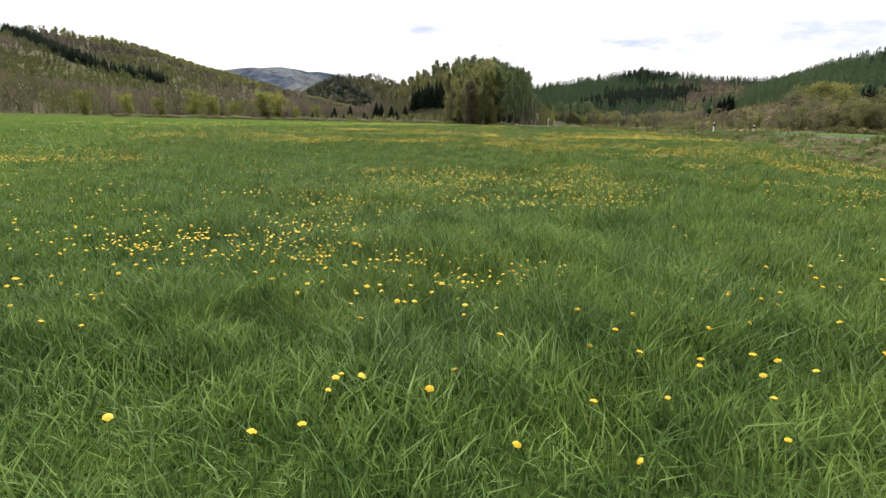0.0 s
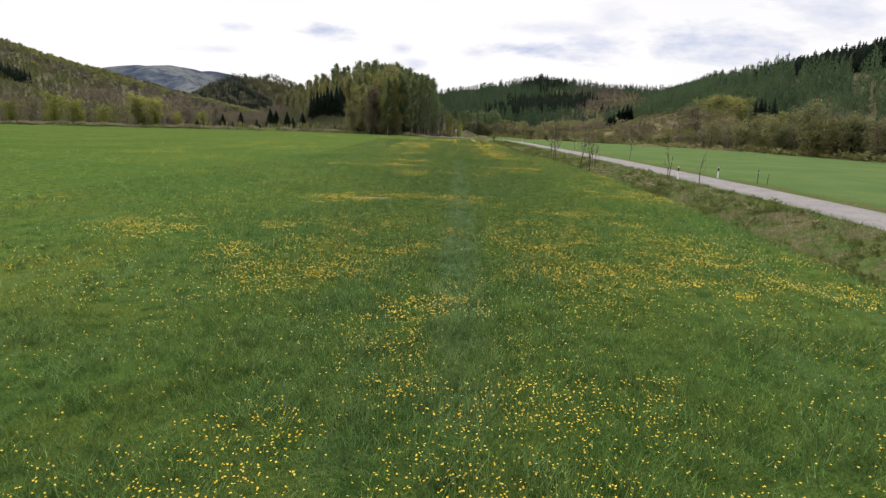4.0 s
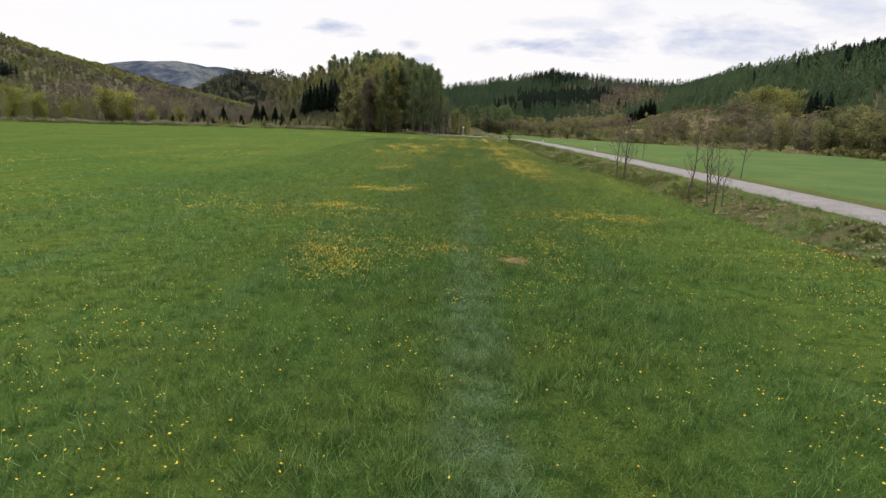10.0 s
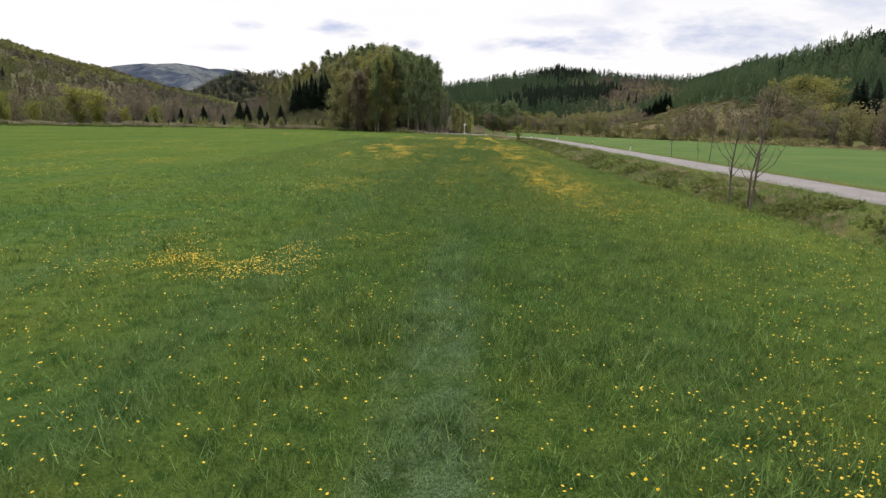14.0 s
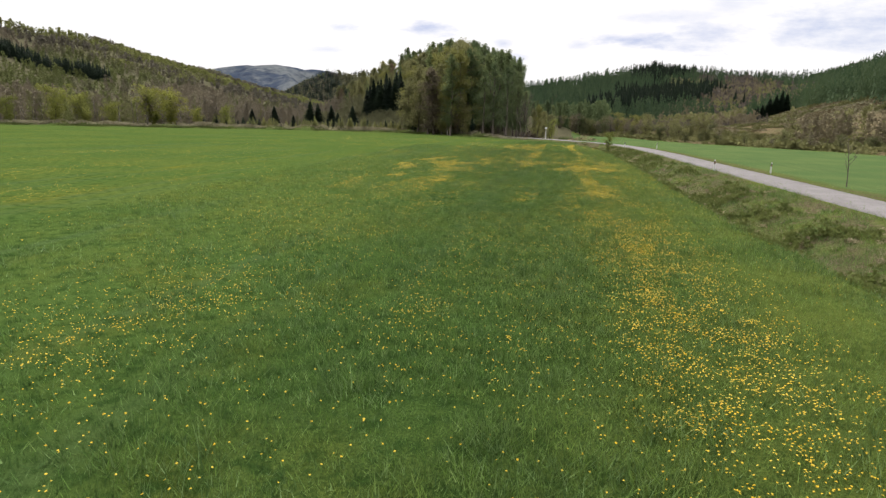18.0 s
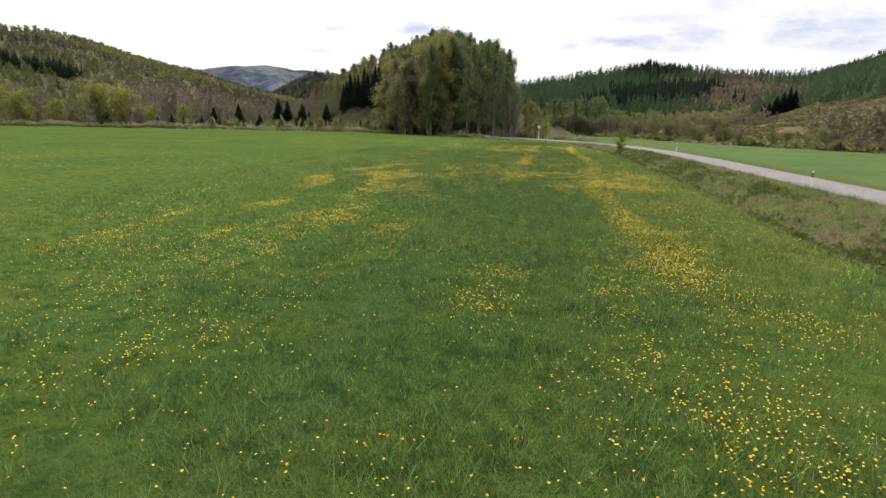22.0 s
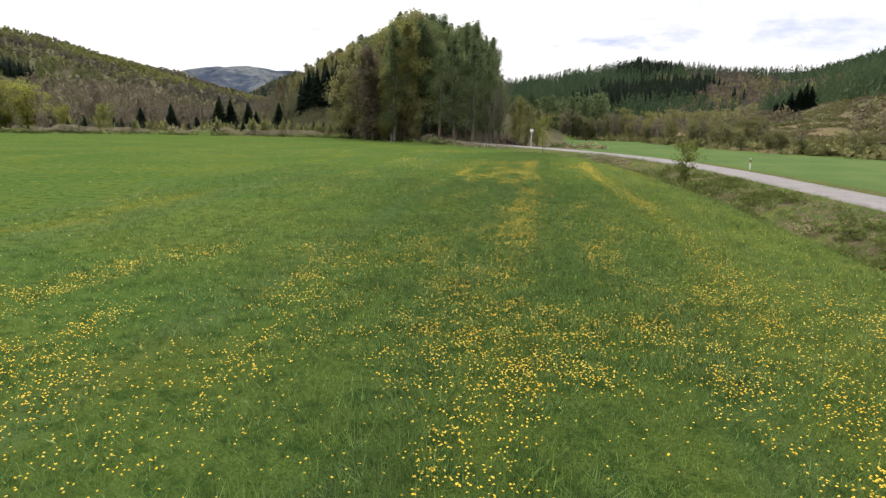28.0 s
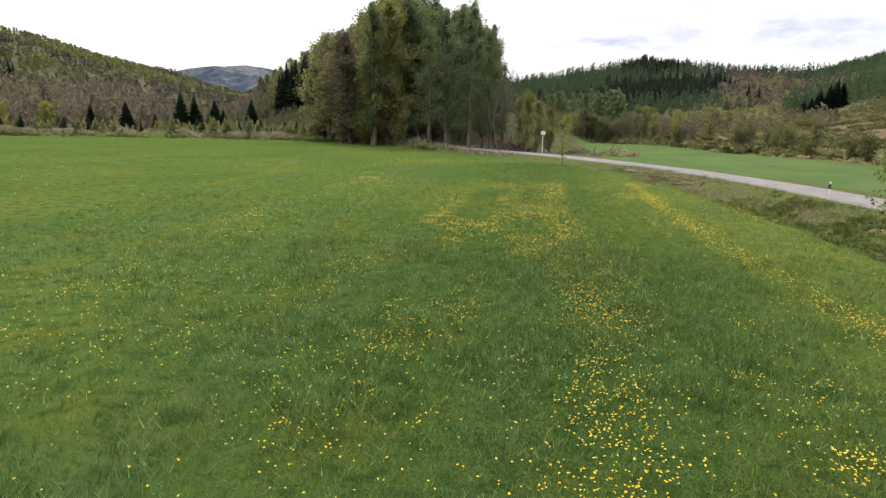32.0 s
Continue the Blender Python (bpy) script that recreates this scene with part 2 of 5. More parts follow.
class Nodes:
    def __init__(self, nt):
        self.nt = nt
        self.pos = nt.nodes.new("ShaderNodeNewGeometry").outputs["Position"]

    def put(self, socket, v):
        if isinstance(v, (int, float)):
            socket.default_value = v
        elif isinstance(v, tuple):
            socket.default_value = (*v, 1) if len(v) == 3 and socket.type == "RGBA" else v
        else:
            self.nt.links.new(v, socket)

    def noise(self, scale, detail=4.0, rough=0.55, stretch=None, vec=None):
        n = self.nt.nodes.new("ShaderNodeTexNoise")
        n.inputs["Scale"].default_value, n.inputs["Detail"].default_value, n.inputs["Roughness"].default_value = scale, detail, rough
        v = vec or self.pos
        if stretch:
            mp = self.nt.nodes.new("ShaderNodeMapping")
            mp.inputs["Scale"].default_value = stretch
            self.nt.links.new(v, mp.inputs["Vector"])
            v = mp.outputs[0]
        self.nt.links.new(v, n.inputs["Vector"])
        return n.outputs["Fac"]

    def range(self, v, a, b, c=0.0, d=1.0):
        n = self.nt.nodes.new("ShaderNodeMapRange")
        n.interpolation_type = "SMOOTHSTEP"
        self.put(n.inputs["Value"], v)
        for k, q in (("From Min", a), ("From Max", b), ("To Min", c), ("To Max", d)):
            n.inputs[k].default_value = q
        return n.outputs[0]

    def mix(self, f, a, b, kind="MIX"):
        n = self.nt.nodes.new("ShaderNodeMix")
        n.data_type, n.blend_type = "RGBA", kind
        self.put(n.inputs["Factor"], f), self.put(n.inputs["A"], a), self.put(n.inputs["B"], b)
        return n.outputs["Result"]

    def math(self, op, a, b=0.0):
        n = self.nt.nodes.new("ShaderNodeMath")
        n.operation = op
        self.put(n.inputs[0], a), self.put(n.inputs[1], b)
        return n.outputs[0]

    def attr(self, name):
        n = self.nt.nodes.new("ShaderNodeAttribute")
        n.attribute_name = name
        return n.outputs["Fac"]

    def island(self):
        return self.nt.nodes.new("ShaderNodeNewGeometry").outputs["Random Per Island"]

    def lift(self, bsdf, k):
        """Soften the shading of small leaves: lean their normals upwards."""
        g = self.nt.nodes.new("ShaderNodeNewGeometry").outputs["Normal"]
        m = self.nt.nodes.new("ShaderNodeMix")
        m.data_type = "VECTOR"
        m.inputs["Factor"].default_value = k
        self.nt.links.new(g, m.inputs["A"])
        m.inputs["B"].default_value = (0, 0, 1)
        v = self.nt.nodes.new("ShaderNodeVectorMath")
        v.operation = "NORMALIZE"
        self.nt.links.new(m.outputs["Result"], v.inputs[0])
        self.nt.links.new(v.outputs[0], bsdf.inputs["Normal"])

    def bump(self, bsdf, h, strength, dist):
        n = self.nt.nodes.new("ShaderNodeBump")
        n.inputs["Strength"].default_value, n.inputs["Distance"].default_value = strength, dist
        self.nt.links.new(h, n.inputs["Height"])
        self.nt.links.new(n.outputs[0], bsdf.inputs["Normal"])


def foliage(name, dark, light, tree=0.11, through_light=0.5, rough=0.65, upright=0.85):
    """Leaves: a tint that shifts from tree to tree and from clump to clump."""
    m, nt, p = material(name)
    n = Nodes(nt)
    c = n.mix(n.range(n.noise(tree, 2.0), 0.3, 0.7), dark, light)
    c = n.mix(n.range(n.noise(1.1, 3.0), 0.3, 0.75, 0.0, 0.25), c, tuple(0.75 * q for q in dark))
    c = n.mix(n.math("MULTIPLY", n.island(), 0.2), c, tuple(min(1, 1.25 * q) for q in light))
    each = nt.nodes.new("ShaderNodeObjectInfo").outputs["Random"]
    c = n.mix(1.0, c, n.mix(each, (0.74, 0.78, 0.80), (1.24, 1.20, 1.10)), "MULTIPLY")
    n.put(p.inputs["Base Color"], c)
    n.lift(p, upright)
    p.inputs["Roughness"].default_value = rough
    p.inputs["Specular IOR Level"].default_value = 0.05
    t = nt.nodes.new("ShaderNodeBsdfTranslucent")
    nt.links.new(c, t.inputs["Color"])
    s = nt.nodes.new("ShaderNodeMixShader")
    s.inputs[0].default_value = through_light
    nt.links.new(p.outputs[0], s.inputs[1]), nt.links.new(t.outputs[0], s.inputs[2])
    nt.links.new(s.outputs[0], nt.nodes["Material Output"].inputs["Surface"])
    return m


def plain(name, dark, light, scale, rough=0.85, bump=0.3, dist=0.02, stretch=None, metal=0.0):
    m, nt, p = material(name)
    n = Nodes(nt)
    a = n.noise(scale, 6.0, 0.6, stretch)
    c = n.mix(n.range(a, 0.3, 0.7), dark, light)
    c = n.mix(n.range(n.noise(scale * 9, 3.0), 0.35, 0.7, 0.0, 0.4), c, tuple(0.7 * q for q in dark))
    n.put(p.inputs["Base Color"], c)
    p.inputs["Roughness"].default_value, p.inputs["Metallic"].default_value = rough, metal
    p.inputs["Specular IOR Level"].default_value = 0.3
    n.bump(p, n.noise(scale * 5, 4.0), bump, dist)
    return m


def meadow_colour(n):
    """Grass of the meadow: broad drifts, wheel tracks along the field and fine tufts."""
    c = n.mix(n.range(n.noise(0.075, 4.0, 0.55), 0.36, 0.66), GRASS_A, GRASS_B)
    track = n.range(n.noise(0.55, 3.0, 0.5, (1.0, 0.035, 1.0)), 0.50, 0.68)
    c = n.mix(n.math("MULTIPLY", track, 0.55), c, GRASS_C)
    sep = n.nt.nodes.new("ShaderNodeSeparateXYZ")
    n.nt.links.new(n.pos, sep.inputs[0])
    worn = n.math("MULTIPLY", n.range(n.math("ABSOLUTE", n.math("SUBTRACT", sep.outputs[0], -0.1)), 0.25, 1.0, 1.0, 0.0),
                  n.math("MULTIPLY", n.range(sep.outputs[1], 24, 42), n.range(sep.outputs[1], 84, 104, 1.0, 0.0)))
    c = n.mix(n.math("MULTIPLY", worn, n.range(n.noise(0.8, 4.0), 0.3, 0.6, 0.25, 0.9)), c, GRASS_F)
    c = n.mix(n.range(n.noise(0.33, 5.0, 0.6), 0.46, 0.74, 0.0, 0.6), c, GRASS_D)
    c = n.mix(n.range(n.noise(1.9, 6.0, 0.72), 0.46, 0.64, 0.0, 0.85), c, GRASS_E)
    sunny = n.math("MULTIPLY", n.range(sep.outputs[0], -1.0, 9.0), n.range(sep.outputs[1], 70, 105))
    c = n.mix(n.math("MULTIPLY", sunny, n.range(n.noise(0.2, 4.0), 0.3, 0.7, 0.1, 0.5)), c, (0.185, 0.200, 0.044))
    green_stretch = n.math("MULTIPLY", n.range(sep.outputs[1], 24, 44), n.range(sep.outputs[1], 90, 140, 1.0, 0.0))
    c = n.mix(n.range(sep.outputs[1], 20, 36, 1.0, 0.0), c, n.mix(1.0, c, (1.10, 1.06, 0.98), "MULTIPLY"))      # near end brightened in the colour, standing in for more exposure
    return n.mix(n.math("MULTIPLY", green_stretch, 0.3), c, n.mix(1.0, c, (0.70, 0.90, 0.84), "MULTIPLY"))     # a darker, greener stretch between y 24 and 140


GRASS_A, GRASS_B = (0.084, 0.142, 0.036), (0.116, 0.162, 0.039)     # mid green, yellow green
GRASS_C, GRASS_D, GRASS_E = (0.094, 0.146, 0.060), (0.138, 0.156, 0.030), (0.038, 0.076, 0.019)
GRASS_F = (0.150, 0.208, 0.128)       # worn, paler grass of the old track

# ground: meadow, crop field, bank litter, wood floor
m_ground, nt, p = material("meadow_ground")
n = Nodes(nt)
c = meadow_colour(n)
c = n.mix(n.math("MULTIPLY", n.attr("turf"), n.range(n.noise(26.0, 4.0, 0.75), 0.38, 0.62, 0.1, 0.85)), c, (0.022, 0.050, 0.013))      # thatch between standing blades, darkened to carry the blades' shade
yellow = n.math("MULTIPLY", n.range(n.noise(0.21, 5.0, 0.65, (1.0, 0.22, 1.0)), 0.54, 0.72), n.range(n.noise(24.0, 3.0, 0.7), 0.50, 0.66))
c = n.mix(n.math("MULTIPLY", n.math("MULTIPLY", yellow, 0.85), n.attr("bloom")), c, (0.46, 0.31, 0.012))
crop = n.mix(n.range(n.noise(0.12, 4.0), 0.35, 0.65), (0.092, 0.150, 0.053), (0.120, 0.170, 0.060))
crop = n.mix(n.range(n.noise(0.5, 3.0, 0.5, (1.0, 0.05, 1.0)), 0.5, 0.75, 0.0, 0.4), crop, (0.080, 0.124, 0.050))
c = n.mix(1.0, c, n.mix(n.attr("turf"), (0.97, 0.96, 0.91), (0.96, 0.95, 0.90)), "MULTIPLY")
c = n.mix(n.attr("crop"), c, crop)
litter = n.mix(n.range(n.noise(0.6, 5.0, 0.65), 0.38, 0.62), (0.120, 0.104, 0.056), (0.080, 0.112, 0.032))
litter = n.mix(n.range(n.noise(3.5, 4.0, 0.7), 0.45, 0.7, 0.0, 0.8), litter, (0.205, 0.155, 0.105))
litter = n.mix(n.range(n.noise(1.6, 4.0, 0.7), 0.58, 0.75, 0.0, 0.6), litter, (0.06, 0.045, 0.03))
c = n.mix(n.math("MULTIPLY", n.attr("litter"), n.range(n.noise(0.45, 4.0), 0.36, 0.58, 0.35, 1.0)), c, litter)
heath = n.mix(n.range(n.noise(0.16, 5.0, 0.65), 0.38, 0.62), (0.150, 0.135, 0.066), (0.200, 0.145, 0.088))
heath = n.mix(n.range(n.noise(0.9, 4.0, 0.7), 0.48, 0.7, 0.0, 0.7), heath, (0.070, 0.085, 0.036))
c = n.mix(n.attr("heath"), c, heath)
wood = n.mix(n.range(n.noise(0.05, 4.0), 0.35, 0.65), (0.098, 0.094, 0.056), (0.128, 0.120, 0.072))
c = n.mix(n.attr("wood"), c, wood)
# far slopes: the blue-grey of distance haze is put into their colour
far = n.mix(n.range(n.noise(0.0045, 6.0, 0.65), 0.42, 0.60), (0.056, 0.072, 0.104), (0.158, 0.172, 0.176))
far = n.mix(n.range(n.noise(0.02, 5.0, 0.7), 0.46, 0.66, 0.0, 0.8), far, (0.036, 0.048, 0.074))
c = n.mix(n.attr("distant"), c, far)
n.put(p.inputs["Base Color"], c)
p.inputs["Roughness"].default_value = 0.95
p.inputs["Specular IOR Level"].default_value = 0.0
n.bump(p, n.math("ADD", n.noise(7.0, 6.0, 0.7), n.math("MULTIPLY", n.noise(0.9, 3.0), 2.0)), 0.9, 0.10)

m_grass, nt, p = material("grass_blades")
n = Nodes(nt)
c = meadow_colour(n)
c = n.mix(1.0, c, (1.62, 1.80, 1.30), "MULTIPLY")      # a single blade is paler than grass with gaps; also offsets the blades' shade
one = n.island()
c = n.mix(n.range(one, 0.45, 1.0, 0.0, 0.85), c, n.mix(n.range(n.noise(0.7, 3.0), 0.4, 0.6), (0.255, 0.370, 0.096), (0.245, 0.365, 0.142)))
c = n.mix(n.range(one, 0.0, 0.40, 0.85, 0.0), c, (0.036, 0.082, 0.019))
c = n.mix(n.range(n.noise(5.0, 3.0, 0.6), 0.52, 0.70, 0.0, 0.5), c, (0.046, 0.104, 0.024))
c = n.mix(n.range(n.noise(2.4, 3.0, 0.6), 0.47, 0.66, 0.0, 0.5), c, (0.038, 0.088, 0.021))      # darker tufts
n.put(p.inputs["Base Color"], c)
n.lift(p, 0.85)
p.inputs["Roughness"].default_value = 0.6
p.inputs["Specular IOR Level"].default_value = 0.1
t = nt.nodes.new("ShaderNodeBsdfTranslucent")
nt.links.new(c, t.inputs["Color"])
s = nt.nodes.new("ShaderNodeMixShader")
s.inputs[0].default_value = 0.25
nt.links.new(p.outputs[0], s.inputs[1]), nt.links.new(t.outputs[0], s.inputs[2])
nt.links.new(s.outputs[0], nt.nodes["Material Output"].inputs["Surface"])

m_flower = plain("dandelion_yellow", (0.70, 0.43, 0.006), (0.78, 0.60, 0.075), 1.3, 0.7, 0.1, 0.002)
m_stem = plain("flower_stem", (0.12, 0.17, 0.05), (0.18, 0.22, 0.08), 9.0)
m_road = plain("weathered_asphalt", (0.215, 0.198, 0.194), (0.285, 0.266, 0.258), 0.8, 0.9, 0.25, 0.01)
m_gravel = plain("gravel_shoulder", (0.17, 0.15, 0.125), (0.25, 0.225, 0.19), 3.0, 0.95, 0.6, 0.03)
m_bark = plain("grey_bark", (0.085, 0.068, 0.055), (0.16, 0.135, 0.115), 3.0, 0.9, 0.5, 0.02, (1, 1, 0.25))
m_pale_bark = plain("pale_bark", (0.20, 0.18, 0.155), (0.34, 0.31, 0.28), 3.0, 0.85, 0.4, 0.02, (1, 1, 0.3))
m_twig = plain("twig_bark", (0.105, 0.085, 0.075), (0.18, 0.15, 0.135), 5.0)
m_white = plain("white_paint", (0.70, 0.70, 0.68), (0.80, 0.80, 0.78), 6.0, 0.5, 0.1, 0.003)
m_black = plain("black_band", (0.02, 0.02, 0.022), (0.04, 0.04, 0.04), 6.0, 0.5, 0.1, 0.003)
m_reflector = plain("orange_reflector", (0.75, 0.24, 0.02), (0.85, 0.34, 0.04), 9.0, 0.25, 0.05, 0.002)
m_dry = foliage("dry_grass", (0.28, 0.235, 0.14), (0.43, 0.37, 0.235), 0.5, 0.25, 0.8)
m_brush = foliage("dead_brush", (0.17, 0.12, 0.085), (0.29, 0.21, 0.155), 0.6, 0.1, 0.85)
m_weed = foliage("weed_leaves", (0.125, 0.170, 0.048), (0.205, 0.240, 0.078), 0.5, 0.3)
m_yellowgreen = foliage("yellow_green_leaves", (0.245, 0.250, 0.078), (0.350, 0.340, 0.115), 0.05)
m_olive = foliage("olive_leaves", (0.205, 0.210, 0.098), (0.300, 0.300, 0.140), 0.06)
m_fresh = foliage("fresh_green_leaves", (0.125, 0.172, 0.078), (0.205, 0.255, 0.112), 0.07)
m_budding = foliage("budding_twigs", (0.178, 0.158, 0.108), (0.250, 0.220, 0.150), 0.05, 0.3, 0.8)
m_russet = foliage("russet_twigs", (0.215, 0.172, 0.115), (0.300, 0.240, 0.160), 0.05, 0.4, 0.8)
m_larch = foliage("larch_needles", (0.062, 0.112, 0.056), (0.112, 0.168, 0.080), 0.04, 0.2)
m_spruce = foliage("spruce_needles", (0.012, 0.022, 0.014), (0.024, 0.038, 0.022), 0.2, 0.1, 0.7)
m_young = foliage("young_spruce_needles", (0.185, 0.200, 0.070), (0.290, 0.285, 0.105), 0.4, 0.2)
m_hill_bud = foliage("hill_budding_twigs", (0.170, 0.150, 0.118), (0.225, 0.200, 0.152), 0.012, 0.3, 0.85, 0.9)
m_hill_olive = foliage("hill_olive_leaves", (0.180, 0.178, 0.098), (0.235, 0.232, 0.125), 0.012, 0.3, 0.85, 0.9)
m_hill_yellow = foliage("hill_yellow_green_leaves", (0.165, 0.185, 0.066), (0.255, 0.275, 0.098), 0.012, 0.3, 0.85, 0.9)
m_purple = foliage("purple_grey_twigs", (0.135, 0.112, 0.098), (0.195, 0.165, 0.142), 0.05, 0.3, 0.85, 0.85)
m_straw = foliage("pale_straw", (0.38, 0.35, 0.23), (0.54, 0.49, 0.34), 0.5, 0.3, 0.8)
m_lush_weed = foliage("lush_weed_leaves", (0.150, 0.185, 0.048), (0.260, 0.285, 0.085), 0.5, 0.45, 0.65, 0.9)
m_crest = foliage("thin_larch_needles", (0.060, 0.080, 0.050), (0.100, 0.120, 0.080), 0.1, 0.1)
m_heath = foliage("heath_scrub", (0.150, 0.120, 0.066), (0.230, 0.182, 0.096), 0.2, 0.3)
m_bright = foliage("bright_spring_leaves", (0.225, 0.255, 0.058), (0.345, 0.360, 0.095), 0.06)
m_willow = foliage("willow_leaves", (0.125, 0.135, 0.055), (0.190, 0.190, 0.078), 0.12, 0.25)


# ---- mesh tools ----
def np_mesh(name, verts, faces, mat, flat=True):
    """A mesh from arrays of corners and of faces with one number of sides."""
    me = bpy.data.meshes.new(name)
    k = faces.shape[1]
    me.vertices.add(len(verts))
    me.vertices.foreach_set("co", np.ascontiguousarray(verts, dtype=np.float32).ravel())
    me.loops.add(faces.size)
    me.loops.foreach_set("vertex_index", np.ascontiguousarray(faces, dtype=np.int32).ravel())
    me.polygons.add(len(faces))
    me.polygons.foreach_set("loop_start", np.arange(0, faces.size, k, dtype=np.int32))
    me.update(calc_edges=True)
    if not flat:
        me.shade_smooth()
    me.materials.append(mat)
    return me


def child(name, me, parent, label=""):
    ob = new(name, me)
    ob.parent = parent
    return tagged(ob, label)


def part(name, bm, mat, parent, label=""):
    me = bpy.data.meshes.new(name)
    bm.to_mesh(me)
    bm.free()
    me.materials.append(mat)
    return child(name, me, parent, label)


def tube(path, radii, sides=5):
    """Corners and quads of a tapered tube along a path."""
    path = np.asarray(path, float)
    out = []
    for i, q in enumerate(path):
        d = path[min(i + 1, len(path) - 1)] - path[max(i - 1, 0)]
        d = d / (np.linalg.norm(d) + 1e-9)
        a = np.cross(d, (0.31, 0.95, 0.05))
        a = a / (np.linalg.norm(a) + 1e-9)
        b = np.cross(d, a)
        for j in range(sides):
            w = 2 * math.pi * j / sides
            out.append(q + radii[i] * (a * math.cos(w) + b * math.sin(w)))
    f = [(i * sides + j, i * sides + (j + 1) % sides, (i + 1) * sides + (j + 1) % sides, (i + 1) * sides + j)
         for i in range(len(path) - 1) for j in range(sides)]
    return np.array(out), np.array(f)


def joined(pieces):
    vs, fs, o = [], [], 0
    for v, f in pieces:
        vs.append(v), fs.append(f + o)
        o += len(v)
    return np.concatenate(vs), np.concatenate(fs)


def leaves(rng, centres, radii, count, size, flatness=1.0):
    """Count small quads in clumps round the centres, more of them near each clump's skin."""
    k = rng.integers(0, len(centres), count)
    d = rng.normal(size=(count, 3))
    d /= np.linalg.norm(d, axis=1)[:, None]
    r = rng.random(count) ** 0.45
    c = np.asarray(centres)[k] + d * (np.asarray(radii)[k] * r)[:, None] * np.array((1, 1, flatness))
    u = rng.normal(size=(count, 3))
    u /= np.linalg.norm(u, axis=1)[:, None]
    v = np.cross(u, rng.normal(size=(count, 3)))
    v /= np.linalg.norm(v, axis=1)[:, None]
    s = (size * (0.6 + 0.8 * rng.random(count)))[:, None]
    leaf = np.stack([c - u * s - v * s * 0.75, c + u * s * 1.1 - v * s * 0.55, c + u * s * 0.1 + v * s * 0.95], 1)
    return leaf.reshape(-1, 3), np.arange(count * 3).reshape(-1, 3)


def crown_width(k, low, peaked):
    """Width of the crown at the height k: rounded, or tapering to a narrow top."""
    if peaked:
        q = min(1.0, max(0.0, (k - low) / (0.97 - low)))
        return max(0.14, 1.1 * (1 - q) ** 0.6 * (0.35 + q) ** 0.35)
    return math.sin(math.pi * min(1, 0.22 + 0.78 * (1 - (k - low) / (1.05 - low)))) ** 0.7


def broad_tree(rng, h, spread, count, size, low=0.22, limbs=14, lean=0.04, stout=1.0, peaked=False):
    """Trunk with limbs, and the clumped crown of a broadleaf tree."""
    top = np.array((rng.normal() * lean * h, rng.normal() * lean * h, h * 0.93))
    bend = top * 0.5 + np.array((rng.normal() * 0.02 * h, rng.normal() * 0.02 * h, 0))
    r0 = (0.012 * h + 0.03) * stout
    pieces = [tube([(0, 0, -0.3), bend * 0.5, bend, (bend + top) / 2, top], [r0 * 1.25, r0, r0 * 0.75, r0 * 0.45, r0 * 0.12], 6)]
    centres, radii = [], []
    for i in range(limbs):
        k = low + (0.93 - low) * (i + rng.random()) / limbs
        a = rng.random() * 6.283
        base = np.array((0, 0, 0)) + (bend * (k / 0.5) if k < 0.5 else bend + (top - bend) * ((k - 0.5) / 0.45))
        base[2] = min(base[2], h * 0.95)
        reach = spread * (0.45 + 0.75 * rng.random()) * crown_width(k, low, peaked)
        tip = base + np.array((math.cos(a) * reach, math.sin(a) * reach, reach * (0.25 + 0.5 * rng.random())))
        tip[2] = min(tip[2], h * 1.0)
        pieces.append(tube([base, (base + tip) / 2 + (0, 0, -0.06 * reach), tip], [r0 * 0.4, r0 * 0.25, r0 * 0.06], 4))
        centres.append(tip), radii.append(spread * (0.24 + 0.20 * rng.random()))
        centres.append((base + tip) / 2 + (0, 0, 0.1 * reach)), radii.append(spread * (0.2 + 0.16 * rng.random()))
    for i in range(9):
        k = low + (0.95 - low) * (i + 0.5) / 9
        base = bend * (k / 0.5) if k < 0.5 else bend + (top - bend) * ((k - 0.5) / 0.45)
        for _ in range(2):
            centres.append(base), radii.append(spread * ((0.4 if peaked else 0.62) + 0.2 * rng.random()) * crown_width(k, low, peaked))
    centres.append(top), radii.append(spread * (0.17 if peaked else 0.3))
    return joined(pieces), leaves(rng, centres, radii, count, size)


